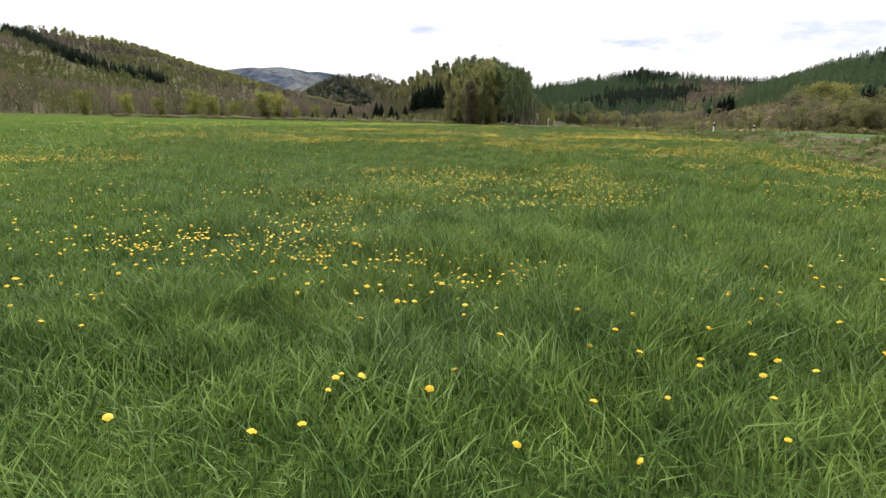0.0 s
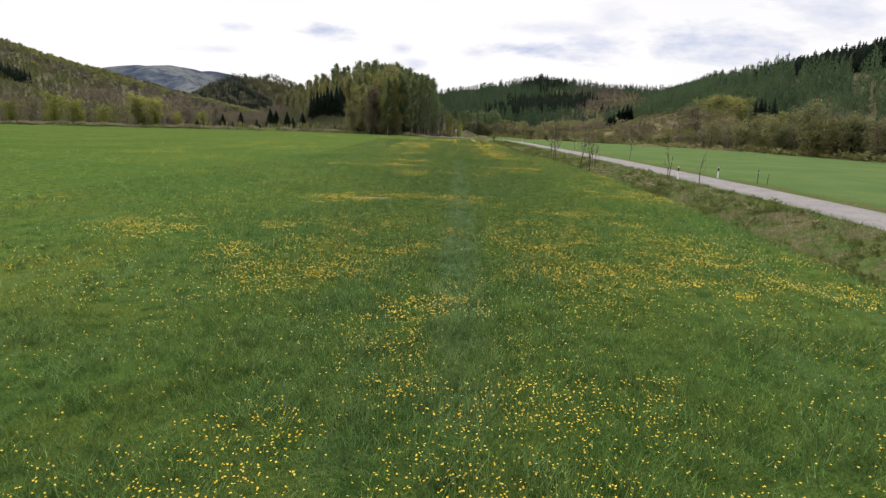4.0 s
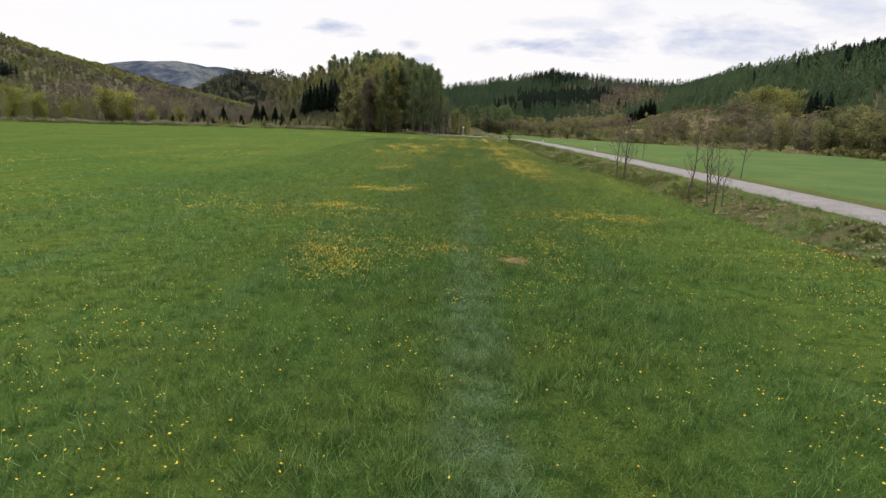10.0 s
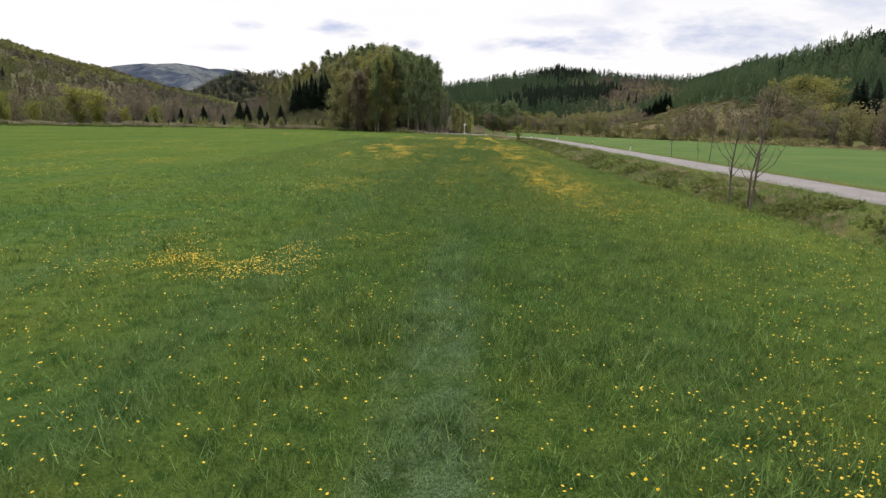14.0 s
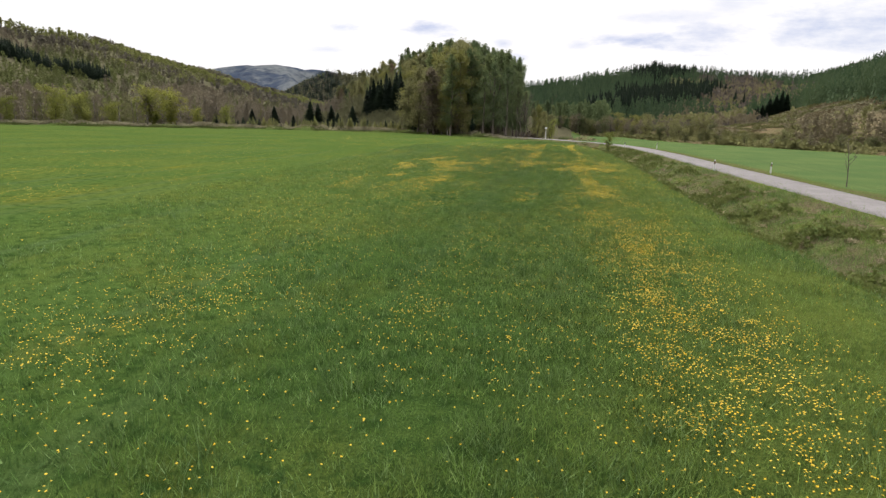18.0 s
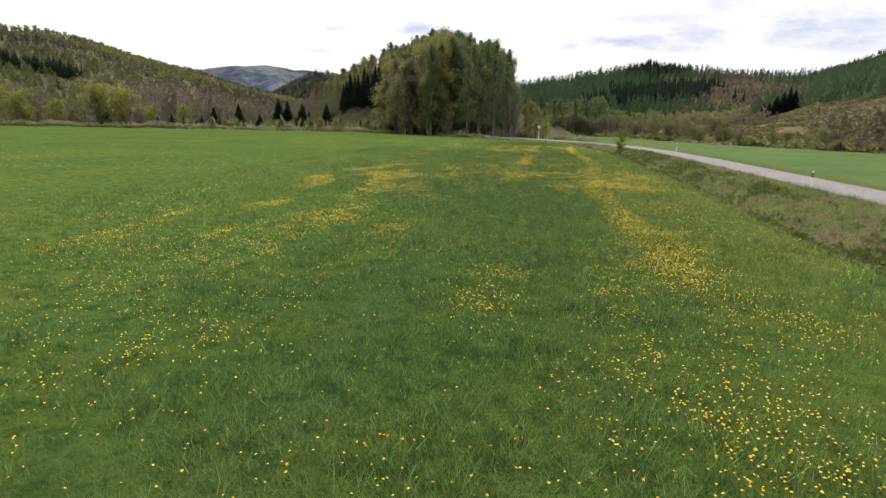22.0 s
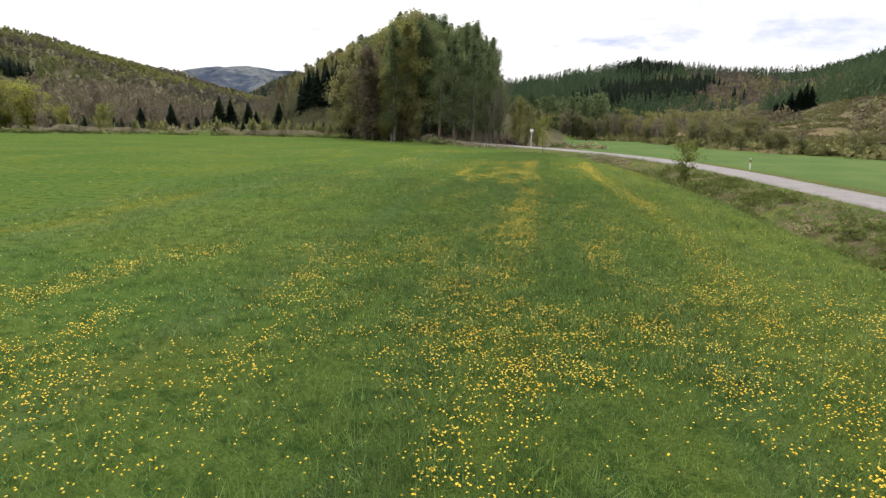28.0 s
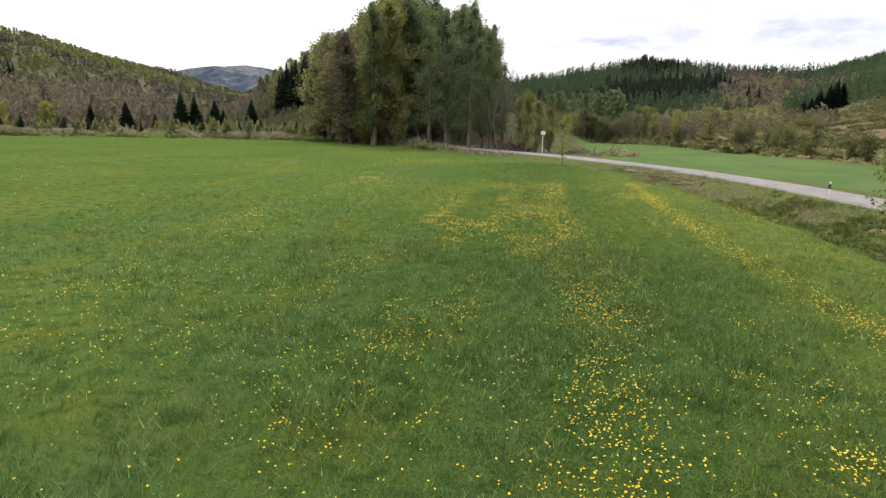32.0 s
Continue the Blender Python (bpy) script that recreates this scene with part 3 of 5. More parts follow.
def bare_tree(rng, h, spread, limbs=16, twigs=5, apart=False):
    """Trunk, rising limbs and twigs without leaves."""
    r0 = 0.007 * h + 0.016
    top = np.array((rng.normal() * 0.05 * h, rng.normal() * 0.05 * h, h))
    mid = top * 0.45 + np.array((rng.normal() * 0.03 * h, rng.normal() * 0.03 * h, 0))
    wood, fine = [tube([(0, 0, -0.15), mid * 0.5, mid, (mid + top) / 2, top], [r0 * 1.1, r0, r0 * 0.8, r0 * 0.5, r0 * 0.1], 6)], []
    for i in range(limbs):
        k = 0.28 + 0.68 * (i + rng.random()) / limbs
        base = mid * (k / 0.45) if k < 0.45 else mid + (top - mid) * ((k - 0.45) / 0.55)
        a, reach = rng.random() * 6.283, spread * (1.15 - 0.75 * k) * (0.6 + 0.6 * rng.random())
        tip = base + np.array((math.cos(a) * reach, math.sin(a) * reach, reach * (1.1 + 0.9 * rng.random())))
        bend = (base + tip) / 2 + np.array((math.cos(a), math.sin(a), -0.4)) * reach * 0.15
        wood.append(tube([base, bend, tip], [r0 * 0.42, r0 * 0.28, r0 * 0.08], 4))
        for j in range(twigs):
            q = bend + (tip - bend) * rng.random()
            e = q + np.array((rng.normal() * 0.35, rng.normal() * 0.35, 0.35 + 0.4 * rng.random())) * reach * 0.55
            fine.append(tube([q, (q + e) / 2 + rng.normal(size=3) * 0.04, e], [r0 * 0.16, r0 * 0.11, r0 * 0.05], 3))
    return wood if apart else joined(wood), joined(fine)


def conifer(rng, h, spread, whorls, per, low=0.08, droop=0.25, ragged=0.25):
    """Trunk and drooping fans of needles in whorls."""
    r0 = 0.012 * h + 0.02
    wood = tube([(0, 0, -0.2), (0, 0, h * 0.5), (0, 0, h)], [r0, r0 * 0.6, 0.01], 5)
    vs, o = [], 0
    for i in range(whorls):
        k = low + (1 - low) * (i / whorls) ** 0.9
        reach0 = spread * (1 - k) ** 0.85 + 0.03 * spread
        for j in range(per):
            a = 6.283 * (j + rng.random() * 0.8) / per + i * 1.7
            reach = reach0 * (1 - ragged + 2 * ragged * rng.random())
            z = h * k + rng.normal() * 0.012 * h
            d = np.array((math.cos(a), math.sin(a), 0))
            s = np.array((-math.sin(a), math.cos(a), 0)) * reach * (0.30 + 0.15 * rng.random())
            root, tip = np.array((0, 0, z + 0.06 * h / max(1, whorls / 12))), d * reach + np.array((0, 0, z - droop * reach))
            m = d * reach * 0.55 + np.array((0, 0, z - droop * reach * 0.25))
            vs += [root, m - s + (0, 0, -0.1 * reach), tip, m + s + (0, 0, -0.1 * reach)]
    tip = [(-0.02 * spread, 0, h * 0.96), (0.02 * spread, 0, h * 0.96), (0.004 * spread, 0, h * 1.03), (-0.004 * spread, 0, h * 1.03)]
    v = np.array(vs + tip)
    return wood, (v, np.arange(len(v)).reshape(-1, 4))


def larch(rng, h, spread, count, size, low=0.1):
    """The feathery cone of a larch: upright sprays round a straight stem."""
    k = low + (0.93 - low) * rng.random(count) ** 1.2
    a, r = rng.random(count) * 6.283, spread * (1.02 - k) ** 0.85 * (0.3 + 0.7 * rng.random(count) ** 0.6)
    c = np.stack([np.cos(a) * r, np.sin(a) * r, k * h], -1)
    b = a + 1.57 + rng.normal(size=count) * 0.7
    e = np.stack([np.cos(b), np.sin(b), 0.2 * rng.normal(size=count)], -1)
    s = (size * (0.6 + 0.8 * rng.random(count)) * (1.2 - 0.7 * k))[:, None]
    up = np.stack([-np.cos(a) * 0.25, -np.sin(a) * 0.25, np.ones(count)], -1)
    q = np.stack([c - e * s * 0.55, c + e * s * 0.55, c + up * s * 1.8], 1).reshape(-1, 3)
    tip = np.array([(-0.16, 0, h * 0.86), (0.16, 0, h * 0.86), (0.0, 0, h * 1.03)])
    return np.concatenate([q, tip]), np.arange(count * 3 + 3).reshape(-1, 3)


def thing(name, label, category, group=""):
    return tagged(new(name), label, category, group)


def tree_thing(name, label, wood, crown, bark, leaf, group="", trunk_name="trunk", crown_name="crown", category="tree"):
    ob = thing(name, label, category, group)
    child(trunk_name, np_mesh(trunk_name, *wood, bark, False), ob)
    child(crown_name, np_mesh(crown_name, *crown, leaf), ob)
    return ob


def stand(ob, x, y, turn=0.0, size=1.0, sink=0.05):
    ob.matrix_basis = Matrix.LocRotScale((x, y, ground_z(x, y) - sink), Euler((0, 0, turn)), (size, size, size))
    return ob


def plant(proto, x, y, turn=0.0, size=1.0, sink=0.05):
    ob = copy_thing(proto, Matrix.Identity(4))
    return stand(ob, x, y, turn, size, sink)


def wood_of(name, label, kinds, xy, mat, sizes, rng, sink=0.3):
    """One object of many trees: each a turned and scaled copy of one of the kinds."""
    vs, fs, o = [], [], 0
    z = height(xy[:, 0], xy[:, 1]) - sink
    which = rng.integers(0, len(kinds), len(xy))
    for k, (v, f) in enumerate(kinds):
        sel = np.nonzero(which == k)[0]
        if not len(sel):
            continue
        a, s = rng.random(len(sel)) * 6.283, sizes[sel]
        ca, sa = np.cos(a)[:, None], np.sin(a)[:, None]
        w = s * (0.85 + 0.3 * rng.random(len(sel)))
        X = (v[None, :, 0] * ca - v[None, :, 1] * sa) * w[:, None] + xy[sel, 0][:, None]
        Y = (v[None, :, 0] * sa + v[None, :, 1] * ca) * w[:, None] + xy[sel, 1][:, None]
        Z = v[None, :, 2] * s[:, None] + z[sel][:, None]
        vs.append(np.stack([X, Y, Z], -1).reshape(-1, 3))
        fs.append((f[None] + (np.arange(len(sel)) * len(v))[:, None, None] + o).reshape(-1, f.shape[1]))
        o += len(sel) * len(v)
    return tagged(new(name, np_mesh(name, np.concatenate(vs), np.concatenate(fs), mat)), label, "woodland", kind="stuff")


# ---- ground: one sheet to the horizon ----
def steps(spans):
    out = []
    for a, b, s in spans:
        out += list(np.arange(a, b - 1e-6, s))
    return np.array(out + [spans[-1][1]])


gx = steps([(-4800, -1920, 240), (-1920, -1000, 40), (-1000, -300, 25), (-300, -60, 6), (-60, -32, 2), (-32, 28, 0.65), (28, 100, 2.5), (100, 420, 10), (420, 1000, 58), (1000, 4800, 200)])
gy = steps([(-4800, -400, 400), (-400, -40, 30), (-40, 0, 5), (0, 270, 1.5), (270, 330, 2.5), (330, 460, 6), (460, 1000, 20), (1000, 1700, 35), (1700, 3600, 60), (3600, 4800, 200)])
GX, GY = np.meshgrid(gx, gy)
GZ = height(GX, GY)
nx, ny = len(gx), len(gy)
i0 = (np.arange(ny - 1)[:, None] * nx + np.arange(nx - 1)[None]).ravel()
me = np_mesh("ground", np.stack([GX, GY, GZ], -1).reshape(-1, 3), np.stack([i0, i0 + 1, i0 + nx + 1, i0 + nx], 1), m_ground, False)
rd, _, rs = nearest(GX, GY, ROAD)
ed, _, es = nearest(GX, GY, FIELD_EDGE)
bd, _, bs = nearest(GX, GY, BACK_EDGE)
hills = np.maximum.reduce([left_hill(GX, GY), ridge(GX, GY, DARK_HILL, 170, 0.9), ridge(GX, GY, DARK_HILL_BACK, 170, 0.9), ridge(GX, GY, RIGHT_FAR, 420, 1.1),
                           ridge(GX, GY, RIGHT_NEAR, 122, 0.9), ridge(GX, GY, GROVE_HILL, 40)])
beyond = (es > 0) & (GY > 40) & (GX < 6)
right_of = (rs > 0)
behind = (bs < 0) & right_of
wob = 1.6 * (vnoise(GX, GY, 2.2, 21) - 0.5)
zones = {
    "litter": np.maximum(smooth(2.0, 2.4, rd) * (1 - smooth(-0.7, 0.3, rd + wob - bank_width(GY))) * (~right_of) * (1 - smooth(240, 262, GY)) + (1 - smooth(3.6, 5.0, rd + 0.5 * wob)) * right_of,
                         0.75 * beyond * smooth(0.2, 1.2, ed + 0.4 * wob) * (1 - 0.6 * smooth(5, 8, ed))),
    "heath": smooth(0.4, 2.0, ridge(GX, GY, MOUND, 44, 0.8)) * right_of * smooth(0, 3, bd) * behind,
    "crop": (right_of & ~behind).astype(float) * smooth(3.7, 5.1, rd + 0.5 * wob),
    "wood": np.maximum(beyond * smooth(7, 14, ed - 12 * ((GX > -142) & (GX < -46))), np.maximum(behind * smooth(1, 5, bd) * 0.6 * (ridge(GX, GY, MOUND, 44, 0.8) < 0.5), smooth(4, 14, hills))),
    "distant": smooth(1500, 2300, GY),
    # band of standing blades whose shade is put into the ground colour
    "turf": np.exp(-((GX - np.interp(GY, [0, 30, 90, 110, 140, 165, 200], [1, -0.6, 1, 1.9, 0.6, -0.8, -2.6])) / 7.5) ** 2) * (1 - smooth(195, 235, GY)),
    "bloom": (np.exp(-((GX + 4) / 34.0) ** 2) * 0.9 + 0.25) * (0.22 + 0.78 * smooth(7, 16, np.abs(GX))),
}
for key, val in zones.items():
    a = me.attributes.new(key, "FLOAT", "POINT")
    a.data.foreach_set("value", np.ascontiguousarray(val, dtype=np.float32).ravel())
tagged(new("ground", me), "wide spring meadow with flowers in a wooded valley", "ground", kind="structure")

# ---- road ----
def ribbon(line, offsets, lift, step=1.5):
    """Rows of points along a smoothed line, at the given offsets across it."""
    pts = np.array([(a, b) for a, b, _ in line], float)
    seg = np.hypot(*np.diff(pts, axis=0).T)
    s = np.concatenate([[0], np.cumsum(seg)])
    u = np.arange(0, s[-1], step)
    px, py = np.interp(u, s, pts[:, 0]), np.interp(u, s, pts[:, 1])
    for _ in range(4):
        px[1:-1] = (px[:-2] + 2 * px[1:-1] + px[2:]) / 4
        py[1:-1] = (py[:-2] + 2 * py[1:-1] + py[2:]) / 4
    tx, ty = np.gradient(px), np.gradient(py)
    q = np.hypot(tx, ty)
    rows = []
    for o, dz in zip(offsets, lift):
        j = 0.12 * (vnoise(u, u * 0 + 9 * o, 2.5, 31) - 0.5) if abs(o) > 1.5 else 0
        X, Y = px + ty / q * (o + j), py - tx / q * (o + j)
        rows.append(np.stack([X, Y, height(X, Y) * 0 + 0.235 + dz], -1))
    v = np.stack(rows, 1)
    m, k = v.shape[:2]
    i = (np.arange(m - 1)[:, None] * k + np.arange(k - 1)[None]).ravel()
    return v.reshape(-1, 3), np.stack([i, i + k, i + k + 1, i + 1], 1)[:, ::-1]


rv, rf = ribbon(ROAD, [-1.88, -1.8, -0.9, 0, 0.9, 1.8, 1.88], [-0.12, 0.025, 0.045, 0.055, 0.045, 0.025, -0.12])
tagged(new("road", np_mesh("road", rv, rf, m_road, False)), "narrow pale grey weathered asphalt road beside the meadow", "road", kind="structure")

# apron where a track leaves the road for the meadow
bm = bmesh.new()
ring = []
for k in range(26):
    a = 6.283 * k / 26
    x, y = 9.0 + 3.6 * math.cos(a) + 0.5 * math.sin(3 * a), 236.6 + 3.3 * math.sin(a)
    ring.append(bm.verts.new((x, y, 0.262)))
bm.faces.new(ring)
base = [bm.verts.new((v.co.x * 1.0, v.co.y, -0.2)) for v in ring]
for k in range(26):
    bm.faces.new((ring[k], base[k], base[(k + 1) % 26], ring[(k + 1) % 26]))
me = bpy.data.meshes.new("road_apron")
bm.to_mesh(me)
bm.free()
me.materials.append(m_gravel)
tagged(new("road_apron", me), "pale gravel turn-off where a track meets the road", "road", kind="structure")

# ---- flowers and grass of the meadow ----
def blades(name, label, count, x, y, hgt, wid, mat, lean=0.5, two=False):
    """Single grass blades: a thin triangle each, or a bent strip of three."""
    r = RNG
    z = height(x, y) - 0.03
    a = r.random(count) * 6.283
    la, ll = r.random(count) * 6.283, hgt * lean * r.random(count)
    ux, uy = np.cos(a) * wid / 2, np.sin(a) * wid / 2
    tx, ty, tz = x + np.cos(la) * ll, y + np.sin(la) * ll, z + hgt
    if not two:
        v = np.stack([np.stack([x - ux, y - uy, z], -1), np.stack([x + ux, y + uy, z], -1), np.stack([tx, ty, tz], -1)], 1)
        f = np.arange(count * 3).reshape(-1, 3)
    else:
        mx, my, mz = x + np.cos(la) * ll * 0.3, y + np.sin(la) * ll * 0.3, z + hgt * 0.62
        v = np.stack([np.stack([x - ux, y - uy, z], -1), np.stack([x + ux, y + uy, z], -1),
                      np.stack([mx + ux * 0.7, my + uy * 0.7, mz], -1), np.stack([mx - ux * 0.7, my - uy * 0.7, mz], -1),
                      np.stack([tx, ty, tz], -1)], 1)
        o = (np.arange(count) * 5)[:, None]
        f = np.concatenate([o + (0, 1, 2), o + (0, 2, 3), o + (3, 2, 4)])
    return tagged(new(name, np_mesh(name, v.reshape(-1, 3), f, mat)), label, "grass", kind="stuff")


def path_x(y):
    return np.interp(y, [0, 30, 90, 110, 140, 165, 200], [1, -0.6, 1, 1.9, 0.6, -0.8, -2.6])


BARE = [(-4.91, 54.99, 1.7, 0.8), (1.24, 72.94, 0.6, 0.6)]


def tall(x, y):
    """Longer and shorter grass in drifts; dry bare spots stay short."""
    k = 0.38 + 2.0 * vnoise(x, y, 1.3, 41) * vnoise(x, y, 0.4, 42) + 0.25 * vnoise(x, y, 6, 43)
    for bx, by, wx, wy in BARE:
        k = k * np.clip(((x - bx) / wx) ** 2 + ((y - by) / wy) ** 2 - 0.25, 0.15, 1)
    return k


N = 210000
y = 5.4 + 17 * RNG.random(N) ** 1.15
x = path_x(y) + RNG.normal(size=N) * (1.7 + 0.10 * (y - 5))
blades("long_grass", "long green meadow grass blades", N, x, y, 0.145 * tall(x, y) * (0.45 + 0.85 * RNG.random(N)), 0.006 + 0.008 * RNG.random(N), m_grass, 1.3, True)
N = 200000
y = 7 + 27 * RNG.random(N) ** 1.1
x = path_x(y) + (RNG.random(N) - 0.5) * 2 * np.clip(3 + 0.6 * (y - 6), 3, 14)
blades("rough_grass", "rough green meadow grass beside the track", N, x, y, 0.14 * tall(x, y) * (0.5 + 0.8 * RNG.random(N)), 0.010 + 0.011 * RNG.random(N), m_grass, 1.3)
N = 1450000
y = 16 + np.where(RNG.random(N) < 0.92, 184 * RNG.random(N), 150 + 80 * RNG.random(N))
x = path_x(y) + RNG.normal(size=N) * np.where(RNG.random(N) < 0.45, 3.6, 8.5)
blades("meadow_grass", "short green meadow grass", N, x, y, 0.165 * tall(x, y) * (0.5 + 0.8 * RNG.random(N)), 0.011 + 0.011 * RNG.random(N), m_grass, 1.15)
N = 260000
y = 12 + 200 * RNG.random(N)
x = path_x(y) + (RNG.random(N) - 0.5) * 44
keep = (nearest(x, y, ROAD)[0] > bank_width(y) - 0.3) & (np.abs(x - path_x(y)) > 5 + 5 * RNG.random(N))
x, y = x[keep], y[keep]
N = len(x)
blades("outer_meadow_grass", "green meadow grass tufts", N, x, y, 0.15 * tall(x, y), 0.025 + 0.018 * RNG.random(N), m_grass, 1.5)

N = 5200
k = RNG.integers(0, 2, N)
a, r = RNG.random(N) * 6.283, 0.55 * np.abs(RNG.normal(size=N))
r = r * (0.5 + 0.9 * vnoise(np.cos(a) * 2 + 9 * k, np.sin(a) * 2, 0.7, 44))
x = np.where(k == 0, BARE[0][0], BARE[1][0]) + np.cos(a) * r * np.where(k == 0, 1.3, 0.4)
y = np.where(k == 0, BARE[0][1], BARE[1][1]) + np.sin(a) * r * np.where(k == 0, 0.6, 0.42)
blades("dry_turf", "straw-coloured dead grass in bare spots", N, x, y, 0.05 + 0.05 * RNG.random(N), 0.010 + 0.012 * RNG.random(N), m_dry, 2.2)


DRIFTS = ((-3.7, 72.4), (-5.1, 74.9), (-4.6, 73.6), (-3.9, 72.6), (4.7, 78.4), (-5.4, 39.6), (2.2, 38.8), (-6.7, 110.8), (-7.5, 107.9), (-7.2, 142.7))


def bloom(x, y):
    """How thick the dandelions stand: drifts, clusters and the streaks along the field."""
    k = 1 - 0.66 * smooth(85, 130, y)          # drifts drawn out along the mowing farther up the field
    d = np.clip(vnoise(x, 90 + (y - 90) * k, 5.5, 51) * 1.5 - 0.62, 0, 1) * np.clip(vnoise(x, 90 + (y - 90) * k, 1.4, 52) * 2.2 - 0.75, 0, 1)
    d = 0.08 * np.clip(vnoise(x, y, 12, 53) * 1.7 - 0.2, 0.25, 1) * (0.4 + 1.2 * vnoise(x, y, 2.2, 56)) + 0.6 * d + 3.4 * d * np.clip(vnoise(x, y, 0.5, 57) * 2 - 0.9, 0, 1)
    s = np.exp(-((x - 4.5 - 0.5 * np.sin(y / 9)) / 0.55) ** 2) * smooth(95, 125, y) * (0.3 + 1.1 * vnoise(x, y * 0.35, 1.6, 54))
    s2 = 0.5 * np.exp(-((x + 1.4 - 0.4 * np.sin(y / 7)) / 0.8) ** 2) * smooth(150, 175, y) * vnoise(x, y, 2.5, 55)
    for bx, by in DRIFTS:
        d = d + 0.4 * np.exp(-((x - bx) / 1.5) ** 2 - ((y - by) / 2.4) ** 2) * np.clip(vnoise(x, y, 0.7, 58) * 2 - 0.5, 0, 1)
    gain = 1.0 + 0.25 * smooth(95, 150, y) - 0.6 * smooth(170, 205, y) + 0.9 * (1 - smooth(18, 45, y))
    track = 1 - 0.75 * np.exp(-((x - 0.1) / 0.9) ** 2) * smooth(25, 40, y) * (1 - smooth(120, 140, y))
    return np.clip((1.0 * d * gain + 0.6 * s + 0.8 * s2) * track, 0, 1)


def flowers(name, label, x, y, rad, sides, lift):
    n = len(x)
    z = height(x, y) + lift
    a = RNG.random(n) * 6.283
    tilt, td = RNG.random(n) * 0.55, RNG.random(n) * 6.283
    ring = []
    for k in range(sides):
        w = a + 6.283 * k / sides
        rr = rad * (0.85 + 0.3 * RNG.random(n))
        ring.append(np.stack([x + np.cos(w) * rr, y + np.sin(w) * rr, z + np.cos(w - td) * rr * tilt], -1))
    if sides < 6:
        v = np.stack(ring, 1).reshape(-1, 3)
        f = np.arange(n * sides).reshape(-1, sides)
    else:
        v = np.stack(ring + [np.stack([x, y, z + rad * 0.7], -1)], 1).reshape(-1, 3)
        o = (np.arange(n) * (sides + 1))[:, None]
        f = np.concatenate([o + (k, (k + 1) % sides, sides) for k in range(sides)])
    return tagged(new(name, np_mesh(name, v, f, m_flower)), label, "flower", kind="stuff")


def scatter(count, y0, y1, half, fn):
    y = y0 + (y1 - y0) * RNG.random(count)
    x = path_x(y) + (RNG.random(count) - 0.5) * 2 * half
    ok = (RNG.random(count) < fn(x, y)) & (x < np.interp(y, [q[1] for q in ROAD[:12]], [q[0] for q in ROAD[:12]])) & (nearest(x, y, ROAD)[0] > bank_width(y) + 0.4) & ((nearest(x, y, FIELD_EDGE)[2] < 0) | (y < 225))
    return x[ok], y[ok]


x, y = scatter(70000, 8.5, 34, 14, bloom)
flowers("near_dandelion_flowers", "domed yellow dandelion heads in the long grass", x, y, 0.0095 + 0.006 * RNG.random(len(x)), 8, 0.09 + 0.08 * RNG.random(len(x)))
x, y = scatter(660000, 34, 225, 14, bloom)
flowers("dandelion_flowers", "yellow dandelion heads in the grass", x, y, 0.0125 + 0.007 * RNG.random(len(x)), 6, 0.07 + 0.06 * RNG.random(len(x)))
x2, y2 = scatter(420000, 12, 250, 55, lambda a, b: 0.8 * bloom(a, b) * (np.abs(a) > 13))
flowers("far_dandelion_flowers", "yellow dandelion heads far out in the meadow", x2, y2, 0.022 + 0.012 * RNG.random(len(x2)), 4, 0.09 + 0.05 * RNG.random(len(x2)))


def dandelion():
    ob = thing("dandelion", "yellow dandelion flower on a thin green stem", "flower", "dandelions in the long grass")
    sv, sf = tube([(0.012, 0, -0.02), (0.004, 0.004, 0.1), (0, 0, 0.205)], [0.0028, 0.0025, 0.003], 4)
    child("stem", np_mesh("stem", sv, sf, m_stem), ob)
    bm = bmesh.new()
    mid = bm.verts.new((0, 0, 0.222))
    rings = []
    for rad, z, m in ((0.010, 0.221, 10), (0.019, 0.214, 10)):
        rings.append([bm.verts.new((rad * (1 + 0.14 * (k % 2)) * math.cos(6.283 * k / m), rad * (1 + 0.14 * (k % 2)) * math.sin(6.283 * k / m), z - 0.003 * (k % 2))) for k in range(m)])
    foot = bm.verts.new((0, 0, 0.199))
    for k in range(10):
        q = (k + 1) % 10
        bm.faces.new((mid, rings[0][k], rings[0][q]))
        bm.faces.new((rings[0][k], rings[1][k], rings[1][q], rings[0][q]))
        bm.faces.new((rings[1][q], rings[1][k], foot))
    part("flower_head", bm, m_flower, ob)
    return ob


flower = dandelion()
fx, fy = scatter(3000, 5.7, 9.4, 4.5, lambda a, b: 0.2 + bloom(a, b))
fx, fy = fx[:290], fy[:290]
for k in range(len(fx)):
    ob = flower if k == 0 else copy_thing(flower, Matrix.Identity(4))
    s = 0.55 + 0.3 * RNG.random()
    ob.matrix_basis = Matrix.LocRotScale((fx[k], fy[k], ground_z(fx[k], fy[k])), Euler((0.25 * RNG.normal(), 0.25 * RNG.normal(), RNG.random() * 6)), (s, s, s))

# ---- bank of the road: weeds, dry grass, litter ----
def along_road(n, y0, y1, d0, d1):
    y = y0 + (y1 - y0) * RNG.random(n)
    cx = np.interp(y, [q[1] for q in ROAD], [q[0] for q in ROAD])
    return cx - (d0 + (bank_width(y) + d1 - d0) * RNG.random(n)), y


def tufts(name, label, x, y, per, hgt, wid, mat, category):
    x, y = np.repeat(x, per), np.repeat(y, per)
    n = len(x)
    x, y = x + RNG.normal(size=n) * 0.10, y + RNG.normal(size=n) * 0.10
    ob = blades(name, label, n, x, y, hgt * (0.4 + 0.8 * RNG.random(n)), wid * (0.6 + 0.8 * RNG.random(n)), mat, 1.3)
    return tagged(ob, label, category)


